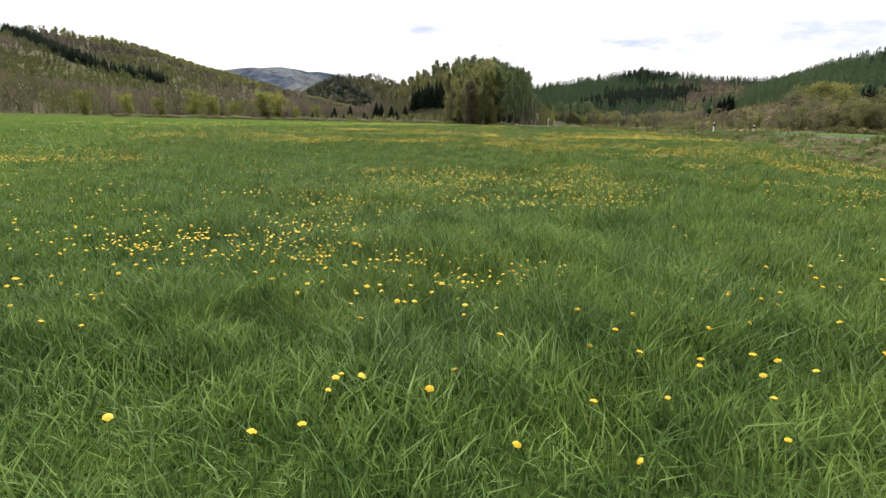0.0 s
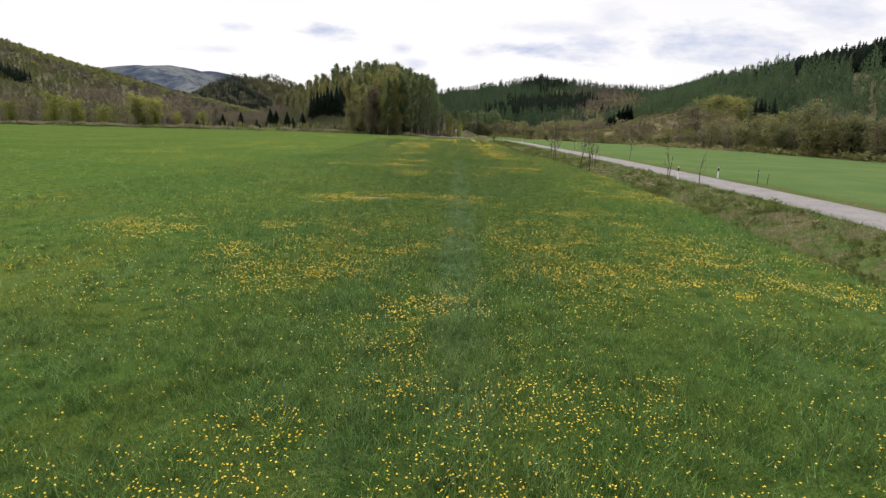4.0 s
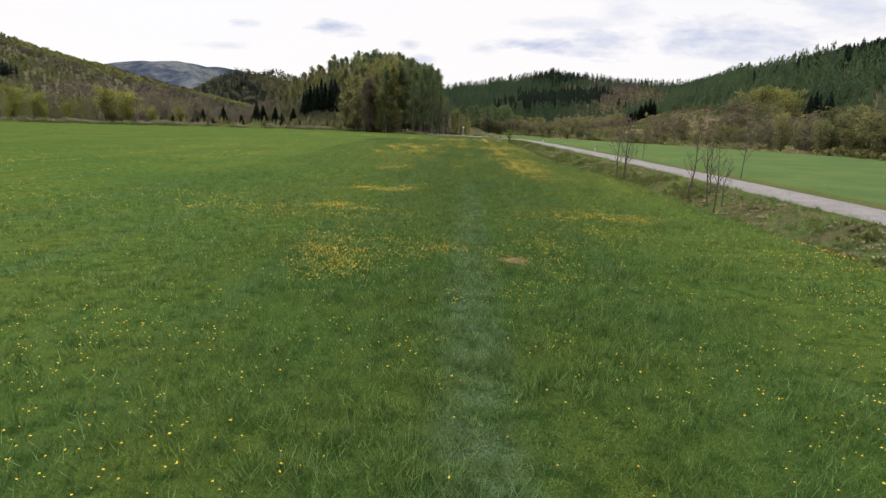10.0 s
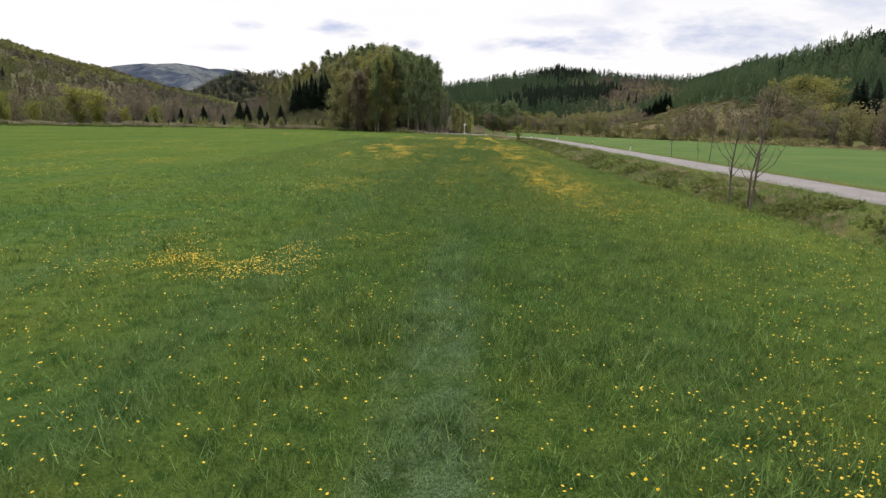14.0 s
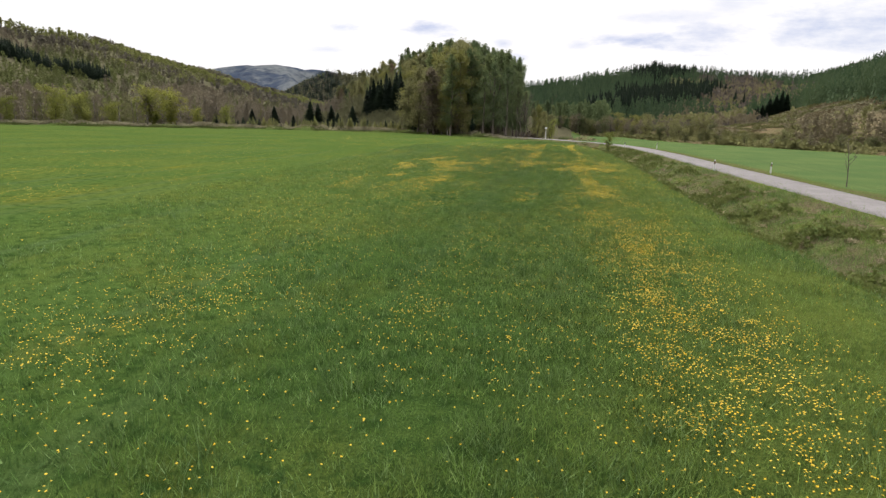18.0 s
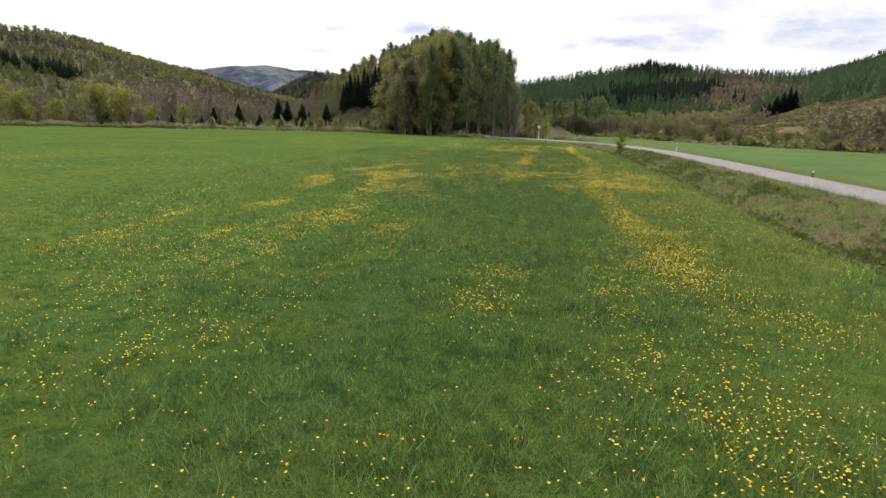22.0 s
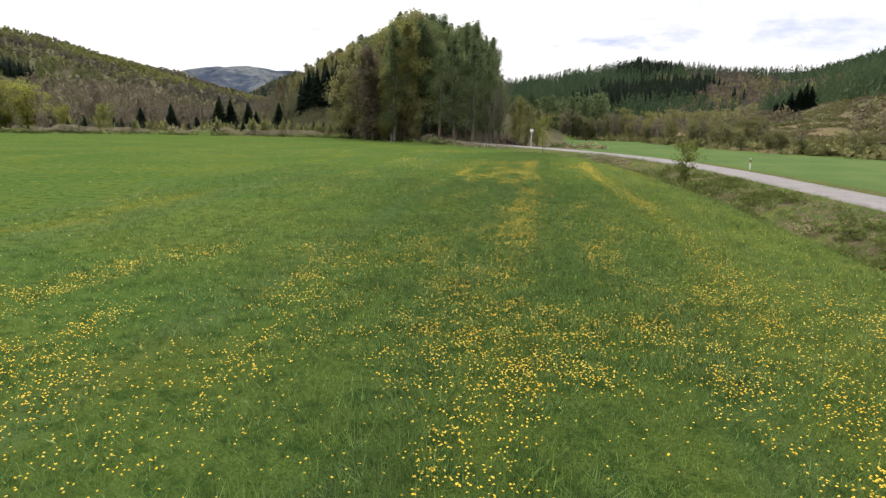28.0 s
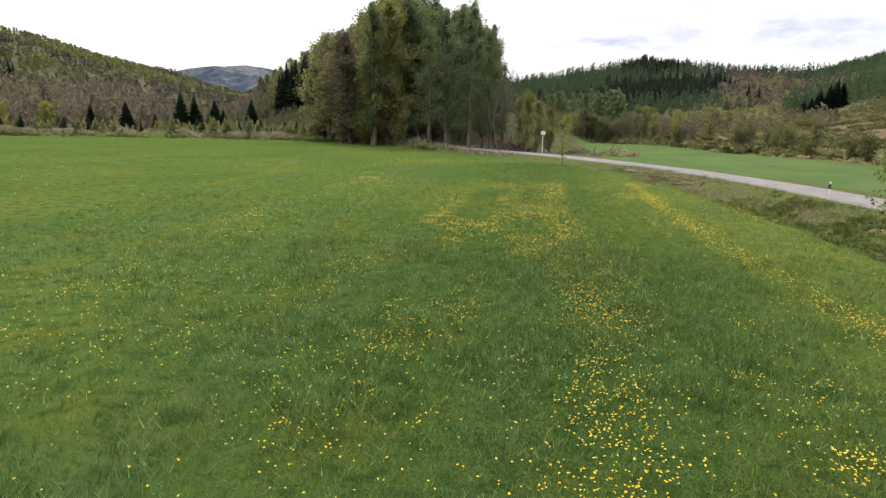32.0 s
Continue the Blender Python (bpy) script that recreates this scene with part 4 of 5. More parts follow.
x, y = along_road(7000, 20, 240, 2.2, 0.0)
ok = RNG.random(len(x)) < np.clip(vnoise(x, y, 3.5, 61) * 2.0 - 0.55, 0.05, 1)
tufts("bank_dry_grass", "pale dry grass on the road bank", x[ok], y[ok], 9, 0.30, 0.022, m_dry, "dry grass")
x, y = along_road(7000, 20, 240, 1.95, 0.3)
ok = RNG.random(len(x)) < np.clip(vnoise(x, y, 2.5, 66) * 2.0 - 0.3, 0.1, 1)
tufts("bank_grass", "rough green grass on the road bank", x[ok], y[ok], 9, 0.30, 0.03, m_grass, "grass")
y = 20 + 200 * RNG.random(10000)
x = np.interp(y, [q[1] for q in ROAD], [q[0] for q in ROAD]) - (bank_width(y) + 0.1 - 4.6 * RNG.random(10000) ** 1.3)
ok = RNG.random(len(x)) < np.clip(vnoise(x, y, 3.2, 62) * 2.6 - 1.1, 0.04, 0.9) * (0.35 + 0.65 * smooth(85, 110, y))
x, y = x[ok], y[ok]
wk = [leaves(RNG, [(0, 0, 0.2), (0.2, 0.05, 0.14), (-0.16, 0.14, 0.12), (0.02, -0.2, 0.13)], [0.16, 0.13, 0.13, 0.12], 34, 0.055, 0.7) for _ in range(5)]
tagged(wood_of("bank_weeds", "low green leafy weeds on the road bank", wk, np.stack([x, y], 1), m_lush_weed, 0.6 + 0.9 * RNG.random(len(x)), RNG, 0.02), category="weeds")
x, y = along_road(3000, 20, 240, 3.2, -0.5)
ok = RNG.random(len(x)) < np.clip(vnoise(x, y, 6.0, 63) * 2.6 - 1.2, 0.05, 1)
x, y = x[ok], y[ok]
wk = [leaves(RNG, [(0, 0, 0.05)], [0.32], 26, 0.06, 0.2) for _ in range(3)]
tagged(wood_of("bank_leaf_litter", "brown dead leaves and stalks on the road bank", wk, np.stack([x, y], 1), m_dry, 0.7 + 0.6 * RNG.random(len(x)), RNG, 0.0), category="leaf litter")

# dry grass bank along the far edge of the meadow
def along(line, n, d0, d1):
    pts = np.array([(a, b) for a, b, _ in line], float)
    s = np.concatenate([[0], np.cumsum(np.hypot(*np.diff(pts, axis=0).T))])
    u = RNG.random(n) * s[-1]
    x, y = np.interp(u, s, pts[:, 0]), np.interp(u, s, pts[:, 1])
    e = 0.5
    tx, ty = np.interp(u + e, s, pts[:, 0]) - np.interp(u - e, s, pts[:, 0]), np.interp(u + e, s, pts[:, 1]) - np.interp(u - e, s, pts[:, 1])
    q = np.hypot(tx, ty) + 1e-9
    d = d0 + (d1 - d0) * RNG.random(n)
    return x + ty / q * d, y - tx / q * d


EDGE = FIELD_EDGE[:9]
x, y = along(EDGE[2:], 4800, 1.4, 3.6)
ok = (RNG.random(len(x)) < np.clip(vnoise(x, y, 7, 64) * 2 - 0.25, 0.1, 1) * (1 - 0.8 * smooth(-30, -22, x))) & (nearest(x, y, ROAD)[0] > 2.6)
tufts("edge_dry_grass", "tall pale dry grass on a bank at the meadow's far edge", x[ok], y[ok], 10, 0.8, 0.09, m_straw, "dry grass")
x, y = along(EDGE[2:], 2400, 0.2, 1.7)
ok = (nearest(x, y, ROAD)[0] > 2.6) & (x < -17) & (RNG.random(len(x)) < np.clip(vnoise(x, y, 6, 67) * 2 - 0.3, 0.1, 1))
wk = [leaves(RNG, [(0, 0, 0.25), (0.3, 0.1, 0.2), (-0.25, 0.2, 0.18)], [0.34, 0.28, 0.26], 26, 0.12, 0.7) for _ in range(4)]
tagged(wood_of("edge_weeds", "dark green weeds along the meadow's far edge", wk, np.stack([x[ok], y[ok]], 1), m_weed, 0.5 + 0.5 * RNG.random(int(ok.sum())), RNG, 0.02), category="weeds")

# ---- roadside saplings ----
sapling = []
for k, (h, s) in enumerate(((4.6, 0.85), (5.4, 1.0), (3.6, 0.6), (4.6, 0.95))):
    w, t = bare_tree(np.random.default_rng(100 + k), h, s, 13, 7, True)
    ob = thing("sapling", "bare young roadside tree with thin grey-brown branches", "tree", "young trees along the road")
    stem = child("trunk", np_mesh("trunk", *w[0], m_bark, False), ob)
    for limb in w[1:]:
        child("branch", np_mesh("branch", *limb, m_bark, False), stem)
    tagged(child("twig_spray", np_mesh("twig_spray", *t, m_twig), ob), kind="stuff")
    sapling.append(ob)
used = set()
for k, x, y, turn, size in ((1, 12.75, 104.7, 0.3, 1.0), (0, 12.8, 107.0, 1.9, 1.05), (2, 13.2, 106.0, 4.0, 1.2), (3, 14.35, 94.7, 0.8, 1.1), (2, 15.3, 93.4, 2.0, 1.15),
                            (0, 14.75, 91.0, 5.1, 1.0), (3, 15.9, 94.6, 2.6, 0.75), (2, 15.6, 91.9, 3.6, 0.8), (1, 24.4, 109.2, 0.9, 0.8), (1, 24.4, 151.0, 4.4, 0.72),
                            (2, 24.2, 142, 1.2, 0.55), (3, 24.2, 139.0, 5.6, 0.85), (2, 16.9, 71.6, 0.2, 0.75), (2, 17.6, 66.6, 3.3, 0.7)):
    if k in used:
        plant(sapling[k], x, y, turn, size)
    else:
        used.add(k)
        stand(sapling[k], x, y, turn, size)
# two young trees already in leaf near the turn-off
for x, y, h, s, seed in ((0.0, 243.0, 5.2, 1.9, 5), (10.0, 201.4, 3.7, 1.0, 6)):
    r = np.random.default_rng(seed)
    w, c = broad_tree(r, h, s, 1300, 0.065, 0.25, 26, 0.04, 0.35)
    stand(tree_thing("young_tree", "small roadside tree with sparse yellow-green spring leaves", w, c, m_bark, m_bright, "young trees in leaf"), x, y)

# stakes left beside missing saplings
def stake(x, y, h, lean):
    ob = thing("wooden_stake", "weathered grey wooden stake beside the road", "stake", "stakes along the road")
    v, f = tube([(0, 0, -0.1), (lean * h * 0.5, 0.02, h * 0.5), (lean * h, 0, h)], [0.035, 0.032, 0.026], 7)
    child("post", np_mesh("post", v, f, m_bark, False), ob)
    v, f = tube([(lean * h * 0.8 - 0.05, 0, h * 0.78), (lean * h * 0.8 + 0.05, 0, h * 0.8)], [0.04, 0.04], 7)
    child("tie", np_mesh("tie", v, f, m_dry), ob)
    return stand(ob, x, y)


for x, y, h, lean in ((17.0, 71.5, 2.0, 0.10), (24.9, 72.8, 1.2, -0.03), (25.3, 72.0, 0.9, 0.04)):
    stake(x, y, h, lean)


# ---- roadside marker posts ----
def box(bm, x0, y0, z0, x1, y1, z1, bevel=0.0):
    r = bmesh.ops.create_cube(bm, size=1.0)
    bmesh.ops.transform(bm, matrix=Matrix.Translation(((x0 + x1) / 2, (y0 + y1) / 2, (z0 + z1) / 2)) @ Matrix.Diagonal((x1 - x0, y1 - y0, z1 - z0, 1)), verts=r["verts"])
    if bevel:
        bmesh.ops.bevel(bm, geom=list({e for v in r["verts"] for e in v.link_edges}), offset=bevel, segments=2, affect="EDGES")
    return bm


def marker():
    ob = thing("marker_post", "white roadside marker post with black band and reflector", "marker post", "marker posts along the road")
    part("body", box(bmesh.new(), -0.06, -0.045, -0.1, 0.06, 0.045, 0.72, 0.02), m_white, ob)
    part("band", box(bmesh.new(), -0.063, -0.048, 0.72, 0.063, 0.048, 0.98, 0.015), m_black, ob, "black band")
    part("cap", box(bmesh.new(), -0.06, -0.045, 0.98, 0.06, 0.045, 1.12, 0.025), m_white, ob)
    part("reflector", box(bmesh.new(), -0.018, -0.054, 0.80, 0.018, -0.047, 0.90, 0.003), m_reflector, ob, "orange reflector")
    return ob


post = marker()
for k, (x, y, turn) in enumerate(((23.7, 77.8, 0.1), (18.3, 73.0, 0.0), (17.0, 161.5, 0.0), (22.5, 162.6, 0.1), (14.0, 216.0, 0.2), (20.3, 219.5, 0.1))):
    ob = post if k == 0 else copy_thing(post, Matrix.Identity(4))
    stand(ob, x, y, turn)

# sign post at the turn-off
sign = thing("sign_post", "tall pale sign post with a small blank white board", "sign")
v, f = tube([(0, 0, -0.2), (0, 0, 1.6), (0, 0, 3.3)], [0.055, 0.055, 0.05], 8)
child("pole", np_mesh("pole", v, f, m_white, False), sign)
part("board", box(bmesh.new(), -0.30, -0.085, 2.80, 0.34, -0.055, 3.26, 0.012), m_white, sign)
part("bracket", box(bmesh.new(), -0.05, -0.056, 2.95, 0.05, 0.06, 3.05, 0.01), m_pale_bark, sign)
stand(sign, -2.0, 267.5, 0.1)


# ---- heaps beside the turn-off ----
def heap(name, label, cx, cy, w, d, h, count, mat, category, sticks=0):
    ob = thing(name, label, category)
    r = np.random.default_rng(int(cx * 7 + cy))
    n = 40
    c = np.stack([(r.random(n) - 0.5) * 2 * w, (r.random(n) - 0.5) * 2 * d, r.random(n) * 0], 1)
    k = np.clip(1 - (c[:, 0] / w) ** 2 - (c[:, 1] / d) ** 2, 0.1, 1)
    c[:, 2] = h * k * (0.25 + 0.6 * r.random(n))
    tagged(child("brush", np_mesh("brush", *leaves(r, c, 0.3 + 0.35 * h * k, count, 0.13), mat), ob), kind="stuff")
    if sticks:
        ps = []
        for i in range(sticks):
            q = c[r.integers(0, n)]
            e = q + r.normal(size=3) * (1.0, 0.7, 0.5) + (0, 0, 0.3)
            ps.append(tube([q, (q + e) / 2, e], [0.035, 0.03, 0.015], 4))
        tagged(child("sticks", np_mesh("sticks", *joined(ps), m_twig), ob), kind="stuff")
    return stand(ob, cx, cy)


heap("brush_pile", "long heap of cut reddish-brown branches at the wood's edge", -7.4, 277, 3.9, 1.5, 2.2, 1500, m_brush, "brush pile", 170)
heap("brush_pile", "low heap of cut brown branches beside the road", -30, 297, 5, 2.0, 1.8, 500, m_brush, "brush pile", 60)
heap("dry_shrub", "low rounded clump of dry pale brown scrub beside the road", 8.0, 266, 3.6, 1.6, 1.2, 700, m_dry, "shrub", 20)
heap("dry_shrub", "low dry scrub clump by the turn-off", 3.4, 271, 2.0, 1.3, 0.9, 350, m_weed, "shrub", 10)

# ---- grove on its low hill ----
grove_kind = {}
for key, h, s, cnt, sz, bark, leaf, label, low in (
        ("fresh_a", 21, 3.2, 7000, 0.145, m_bark, m_fresh, "tall broadleaf tree in fresh green leaf", 0.10),
        ("fresh_b", 22.5, 2.8, 6500, 0.145, m_bark, m_fresh, "tall narrow tree in fresh green leaf", 0.12),
        ("open", 21, 2.8, 3600, 0.135, m_bark, m_fresh, "tall slender tree with open green crown", 0.15),
        ("yellow", 15, 3.0, 5200, 0.135, m_pale_bark, m_yellowgreen, "broadleaf tree in yellow-green spring leaf", 0.10),
        ("olive", 14, 3.0, 5200, 0.135, m_bark, m_olive, "broadleaf tree in olive spring leaf", 0.08),
        ("russet", 12, 2.9, 4200, 0.125, m_bark, m_russet, "tree with reddish-brown opening buds", 0.06)):
    w, c = broad_tree(np.random.default_rng(len(key) * 31 + cnt), h, s * 1.12, cnt, sz, low, 26, peaked=True)
    grove_kind[key] = tree_thing("grove_tree", label + " in the grove", w, c, bark, leaf, "trees of the grove")
w, t = bare_tree(np.random.default_rng(77), 13, 3.0, 26, 7)
ob = thing("bare_tree", "tall bare tree with fine pale twigs at the grove's edge", "tree", "trees of the grove")
child("trunk", np_mesh("trunk", *w, m_bark, False), ob)
tagged(child("twigs", np_mesh("twigs", *t, m_twig), ob), kind="stuff")
grove_kind["bare"] = ob
GROVE_H = {"fresh_a": 21, "fresh_b": 22.5, "open": 21, "yellow": 15, "olive": 14, "russet": 12, "bare": 13}
# scattered trees beside the road and along the bank: kind, place, height of the top above the meadow
GROVE_TOPS = [
    ("open", -8.4, 274.5, 14), ("open", -10.6, 275, 19), ("fresh_b", -12, 280, 21), ("open", -13.5, 273, 20.5), ("open", -17.5, 276, 21.5), ("open", -21, 279, 21),
    ("russet", -30, 286, 13), ("yellow", -33.5, 288, 17), ("russet", -38, 294, 16), ("olive", -28, 284, 12), ("olive", -36, 291, 13),
    ("bare", -6.8, 273, 12), ("bare", -8.5, 269, 10), ("yellow", -4.6, 275, 10), ("olive", -3.0, 271, 8), ("olive", -1.0, 274, 7), ("olive", -6, 284, 9), ("olive", -1, 292, 7)]
# height of the canopy over the meadow, from the field side (rows) and along the wood (columns)
CANOPY_X = (-121, -103, -87, -71, -55, -39, -31, -23, -15, -9)
CANOPY_Y = (268, 298, 328, 358, 388, 418, 448)
CANOPY = ((0, 0, 0, 0, 5, 15, 18, 22, 21, 13), (0, 0, 0, 9, 16, 23, 28, 27, 25, 13), (0, 0, 9, 17, 24, 33, 33, 29, 27, 11), (0, 8, 19, 26, 33, 38, 34, 30, 29, 11),
          (8, 16, 28, 34, 41, 40, 35, 33, 29, 10), (18, 30, 35, 42, 45, 42, 37, 35, 26, 10), (28, 37, 44, 48, 48, 43, 38, 38, 22, 8))


def canopy(x, y):
    return float(np.interp(y, CANOPY_Y, [np.interp(x, CANOPY_X, row) for row in CANOPY]))


GROVE_ROWS = [(key, x, y, 1.02 * (top - ground_z(x, y)) / GROVE_H[key]) for key, x, y, top in GROVE_TOPS]
r = np.random.default_rng(44)
for i in range(26):                      # rows over the hill, from the field side to the far end
    for j in range(14):
        k, d = i / 20, -18 + 5.6 * j
        if (d < -4 and k > 0.22) or (k > 0.22 and d < 2 and j % 2) or (k < 0.05 and d > 14) or (d > 30 and (i + j) % 2):
            continue
        x = -20 - 88 * k + 0.775 * d + r.normal() * 1.3
        y = 296 + 108 * k + 0.632 * d + r.normal() * 1.3
        high = canopy(x, y) - 3.0 * r.random() ** 2 - ground_z(x, y)
        right = x + 0.42 * (y - 280) > -22 + 5 * r.normal()
        back = d > 20
        if right:
            key = ("fresh_a", "fresh_b", "open", "fresh_a")[int(r.integers(0, 4))]
        elif back:
            key = ("fresh_a", "olive", "fresh_b", "fresh_a", "olive", "yellow")[int(r.integers(0, 6))]
        elif k < 0.45:
            key = ("yellow", "olive", "russet", "fresh_b", "yellow", "olive")[int(r.integers(0, 6))]
        else:
            key = ("olive", "yellow", "olive", "russet", "olive", "fresh_b")[int(r.integers(0, 6))]
        if high > 5.5 and y < 446:
            GROVE_ROWS.append((key, x, y, 1.12 * min(high, 31) / GROVE_H[key]))
seen = set()
for key, x, y, size in GROVE_ROWS:
    if key in seen:
        plant(grove_kind[key], x, y, x * 1.7 + y, size * (0.96 + 0.08 * RNG.random()), 0.2)
    else:
        seen.add(key)
        stand(grove_kind[key], x, y, x * 1.7 + y, size, 0.2)

# dark spruces and single conifers
w, c = conifer(np.random.default_rng(3), 14, 2.9, 30, 12)
spruce = tree_thing("spruce", "dark green mature spruce", w, c, m_bark, m_spruce, "dark spruces")
SPRUCES = ((-64, 345, 1.0), (-68, 348, 1.0), (-71, 351, 1.05), (-73, 353, 0.95), (-76, 355, 1.05), (-78, 357, 1.0), (-80.6, 359, 1.1), (-83, 361, 0.95), (-85, 363, 0.9), (-69, 355, 1.05), (-75, 360, 1.1), (-62, 341, 0.9), (-66, 350, 1.1),
           (-119.8, 322, 0.56), (-111.7, 325, 0.65), (-97.5, 328, 0.80), (-95.5, 331, 0.75), (-90.1, 332, 0.70), (-84.9, 343, 0.72), (-104, 326, 0.4), (-86.6, 330, 0.5),
           (123, 279, 1.3), (126, 281, 1.4), (129, 284, 1.35), (127, 276, 1.2), (131, 280, 1.3), (134, 286, 1.3))
# a stand that steps up behind the mound: place and height of the top
STEPPED = ((97, 446, 10), (100, 445, 12), (103, 446, 14), (106, 445, 16), (109, 445, 18.5), (112, 444, 21), (115, 445, 23.5), (118, 447, 22), (105, 449, 15), (111, 450, 19.5), (117, 451, 22.5))
SPRUCES += tuple((x, y, max(5.0, top - ground_z(x, y)) / 14) for x, y, top in STEPPED)
for k, (x, y, size) in enumerate(SPRUCES):
    ob = (stand if k == 0 else plant)(spruce, x, y, k * 1.3, size)
    wide = 2.0 if size < 0.85 else 1.35
    ob.scale = (size * wide, size * wide, size)

# planted rows of young conifers behind the bank
young = []
for k, mat in enumerate((m_young, m_spruce, m_young)):
    w, c = conifer(np.random.default_rng(20 + k), 3.0, 1.15, 13, 9, 0.03, 0.1, 0.3)
    young.append(tree_thing("young_conifer", ("small yellow-green", "small dark green", "small olive")[k] + " planted conifer in a row", w, c, m_bark, mat, "planted young conifers"))
r = np.random.default_rng(9)
first = set()
for row in range(3):
    x0, y0 = along(EDGE[3:8], 1, 0, 0)
    for i in range(62):
        k = 0 if r.random() < 0.55 else (1 if r.random() < 0.4 else 2)
        px = -24 - 1.75 * i + r.normal() * 0.5
        py = float(np.interp(-px, [-q[0] for q in EDGE], [q[1] for q in EDGE])) + 4.6 + 5 * row + r.normal() * 0.6
        if r.random() < 0.14 or (row and px > -50) or float(nearest(np.array([px]), np.array([py]), ROAD)[0][0]) < 4:
            continue
        size = 0.8 + 0.75 * r.random()
        if k in first:
            plant(young[k], px, py, r.random() * 6, size)
        else:
            first.add(k)
            stand(young[k], px, py, 0, size)

# ---- scrub and trees behind the crop field ----
scrub = {}
for key, h, s, cnt, sz, bark, leaf, label in (("willow", 6.5, 3.3, 2000, 0.17, m_bark, m_willow, "rounded grey-green willow at the field's edge"),
                                              ("yellow", 11, 3.4, 1900, 0.18, m_bark, m_yellowgreen, "broadleaf tree in yellow-green leaf at the field's edge"),
                                              ("olive", 9, 2.9, 1700, 0.17, m_bark, m_olive, "broadleaf tree in olive spring leaf at the field's edge"),
                                              ("bud", 8, 2.7, 1400, 0.13, m_bark, m_budding, "greyish-brown budding tree at the field's edge")):
    w, c = broad_tree(np.random.default_rng(cnt), h, s, cnt, sz, 0.06, 16)
    scrub[key] = tree_thing("field_edge_tree", label, w, c, bark, leaf, "trees behind the crop field")
r = np.random.default_rng(12)
seen = set()
bx = np.array([(a, b) for a, b, _ in BACK_EDGE])
bs_ = np.concatenate([[0], np.cumsum(np.hypot(*np.diff(bx, axis=0).T))])
for i in range(150):
    u = bs_[-1] * 0.88 * (i + 0.6 * r.random()) / 150
    x, y = np.interp(u, bs_, bx[:, 0]), np.interp(u, bs_, bx[:, 1])
    off = 2.5 + 9 * r.random() ** 1.5
    x, y = x + off * (0.35 if y > 290 else 0.8), y + off * (1.0 if y > 290 else 0.6)
    key = ("willow", "bud", "olive", "yellow")[int(r.choice(4, p=(0.42, 0.30, 0.22, 0.06)))]
    size = (0.75 + 0.5 * r.random()) * float(np.interp(y, [150, 185, 205, 230, 270, 285], [1.1, 0.95, 0.5, 0.36, 0.45, 0.75]))
    if float(ridge(np.array([x]), np.array([y]), MOUND, 44, 0.8)[0]) > 4.0 and x < 118:
        continue
    if key in seen:
        plant(scrub[key], x, y, r.random() * 6, size, 0.3)
    else:
        seen.add(key)
        stand(scrub[key], x, y, 0, size, 0.3)

# taller trees on the slope at the end of the open mound
for key, x, y, top in (("yellow", 109, 293, 20), ("yellow", 114, 295, 21), ("yellow", 119, 293, 20.5), ("yellow", 124, 297, 21), ("olive", 104, 291, 18), ("bud", 100, 289, 16), ("bud", 103, 284, 14), ("olive", 110, 286, 15),
                       ("olive", 116, 287, 16), ("yellow", 122, 288, 17), ("bud", 97, 282, 11), ("olive", 104, 276, 11), ("bud", 110, 278, 12), ("olive", 93, 272, 8), ("bud", 98, 268, 8), ("willow", 88, 262, 6),
                       ("olive", 94, 256, 7), ("bud", 101, 262, 9), ("yellow", 108, 268, 11), ("willow", 84, 247, 5), ("bud", 90, 245, 6), ("olive", 98, 248, 8), ("willow", 80, 234, 5), ("bud", 86, 232, 6),
                       ("willow", 94, 212, 10), ("willow", 90, 207, 8.5), ("yellow", 101, 214, 11.5), ("olive", 98, 219, 9), ("willow", 86, 190, 9), ("bud", 92, 186, 10), ("willow", 84, 172, 9), ("bud", 90, 168, 10), ("olive", 96, 196, 11),
                       ("willow", 44, 296, 6), ("willow", 41, 293, 5), ("olive", 48, 299, 6.5), ("willow", 36, 300, 5.5), ("olive", 31, 306, 5.5)):
    size = max(4.0, top - ground_z(x, y)) / {"yellow": 11, "olive": 9, "bud": 8, "willow": 6.5}[key]
    plant(scrub[key], x, y, x, size, 0.3)

# low brush that ties the field edge together
x, y = along(BACK_EDGE[1:-1], 1500, -13, 0.5)
q = np.stack([x, y], 1)
u = vnoise(x, y, 9, 85) + 0.3 * (RNG.random(len(x)) - 0.5)
wk = [leaves(RNG, [(0, 0, 0.5), (0.8, 0.3, 0.45), (-0.7, 0.5, 0.4), (0.2, -0.8, 0.7)], [0.8, 0.65, 0.6, 0.5], 40, 0.24, 0.8) for _ in range(4)]
BRUSH = []
for name, label, sel, mat, s in (("edge_green_brush", "low olive brush at the back of the crop field", u < 0.42, m_willow, 1.2),
                                 ("edge_light_brush", "light olive budding brush at the back of the crop field", (u >= 0.42) & (u < 0.62), m_olive, 1.1),
                                 ("edge_straw_brush", "straw-coloured dead grass at the back of the crop field", u >= 0.62, m_dry, 0.5)):
    BRUSH.append((name, label, wk, q[sel], mat, s * (0.6 + 0.9 * RNG.random(int(sel.sum())))))
for row in BRUSH:
    wood_of(*row, RNG, 0.1)

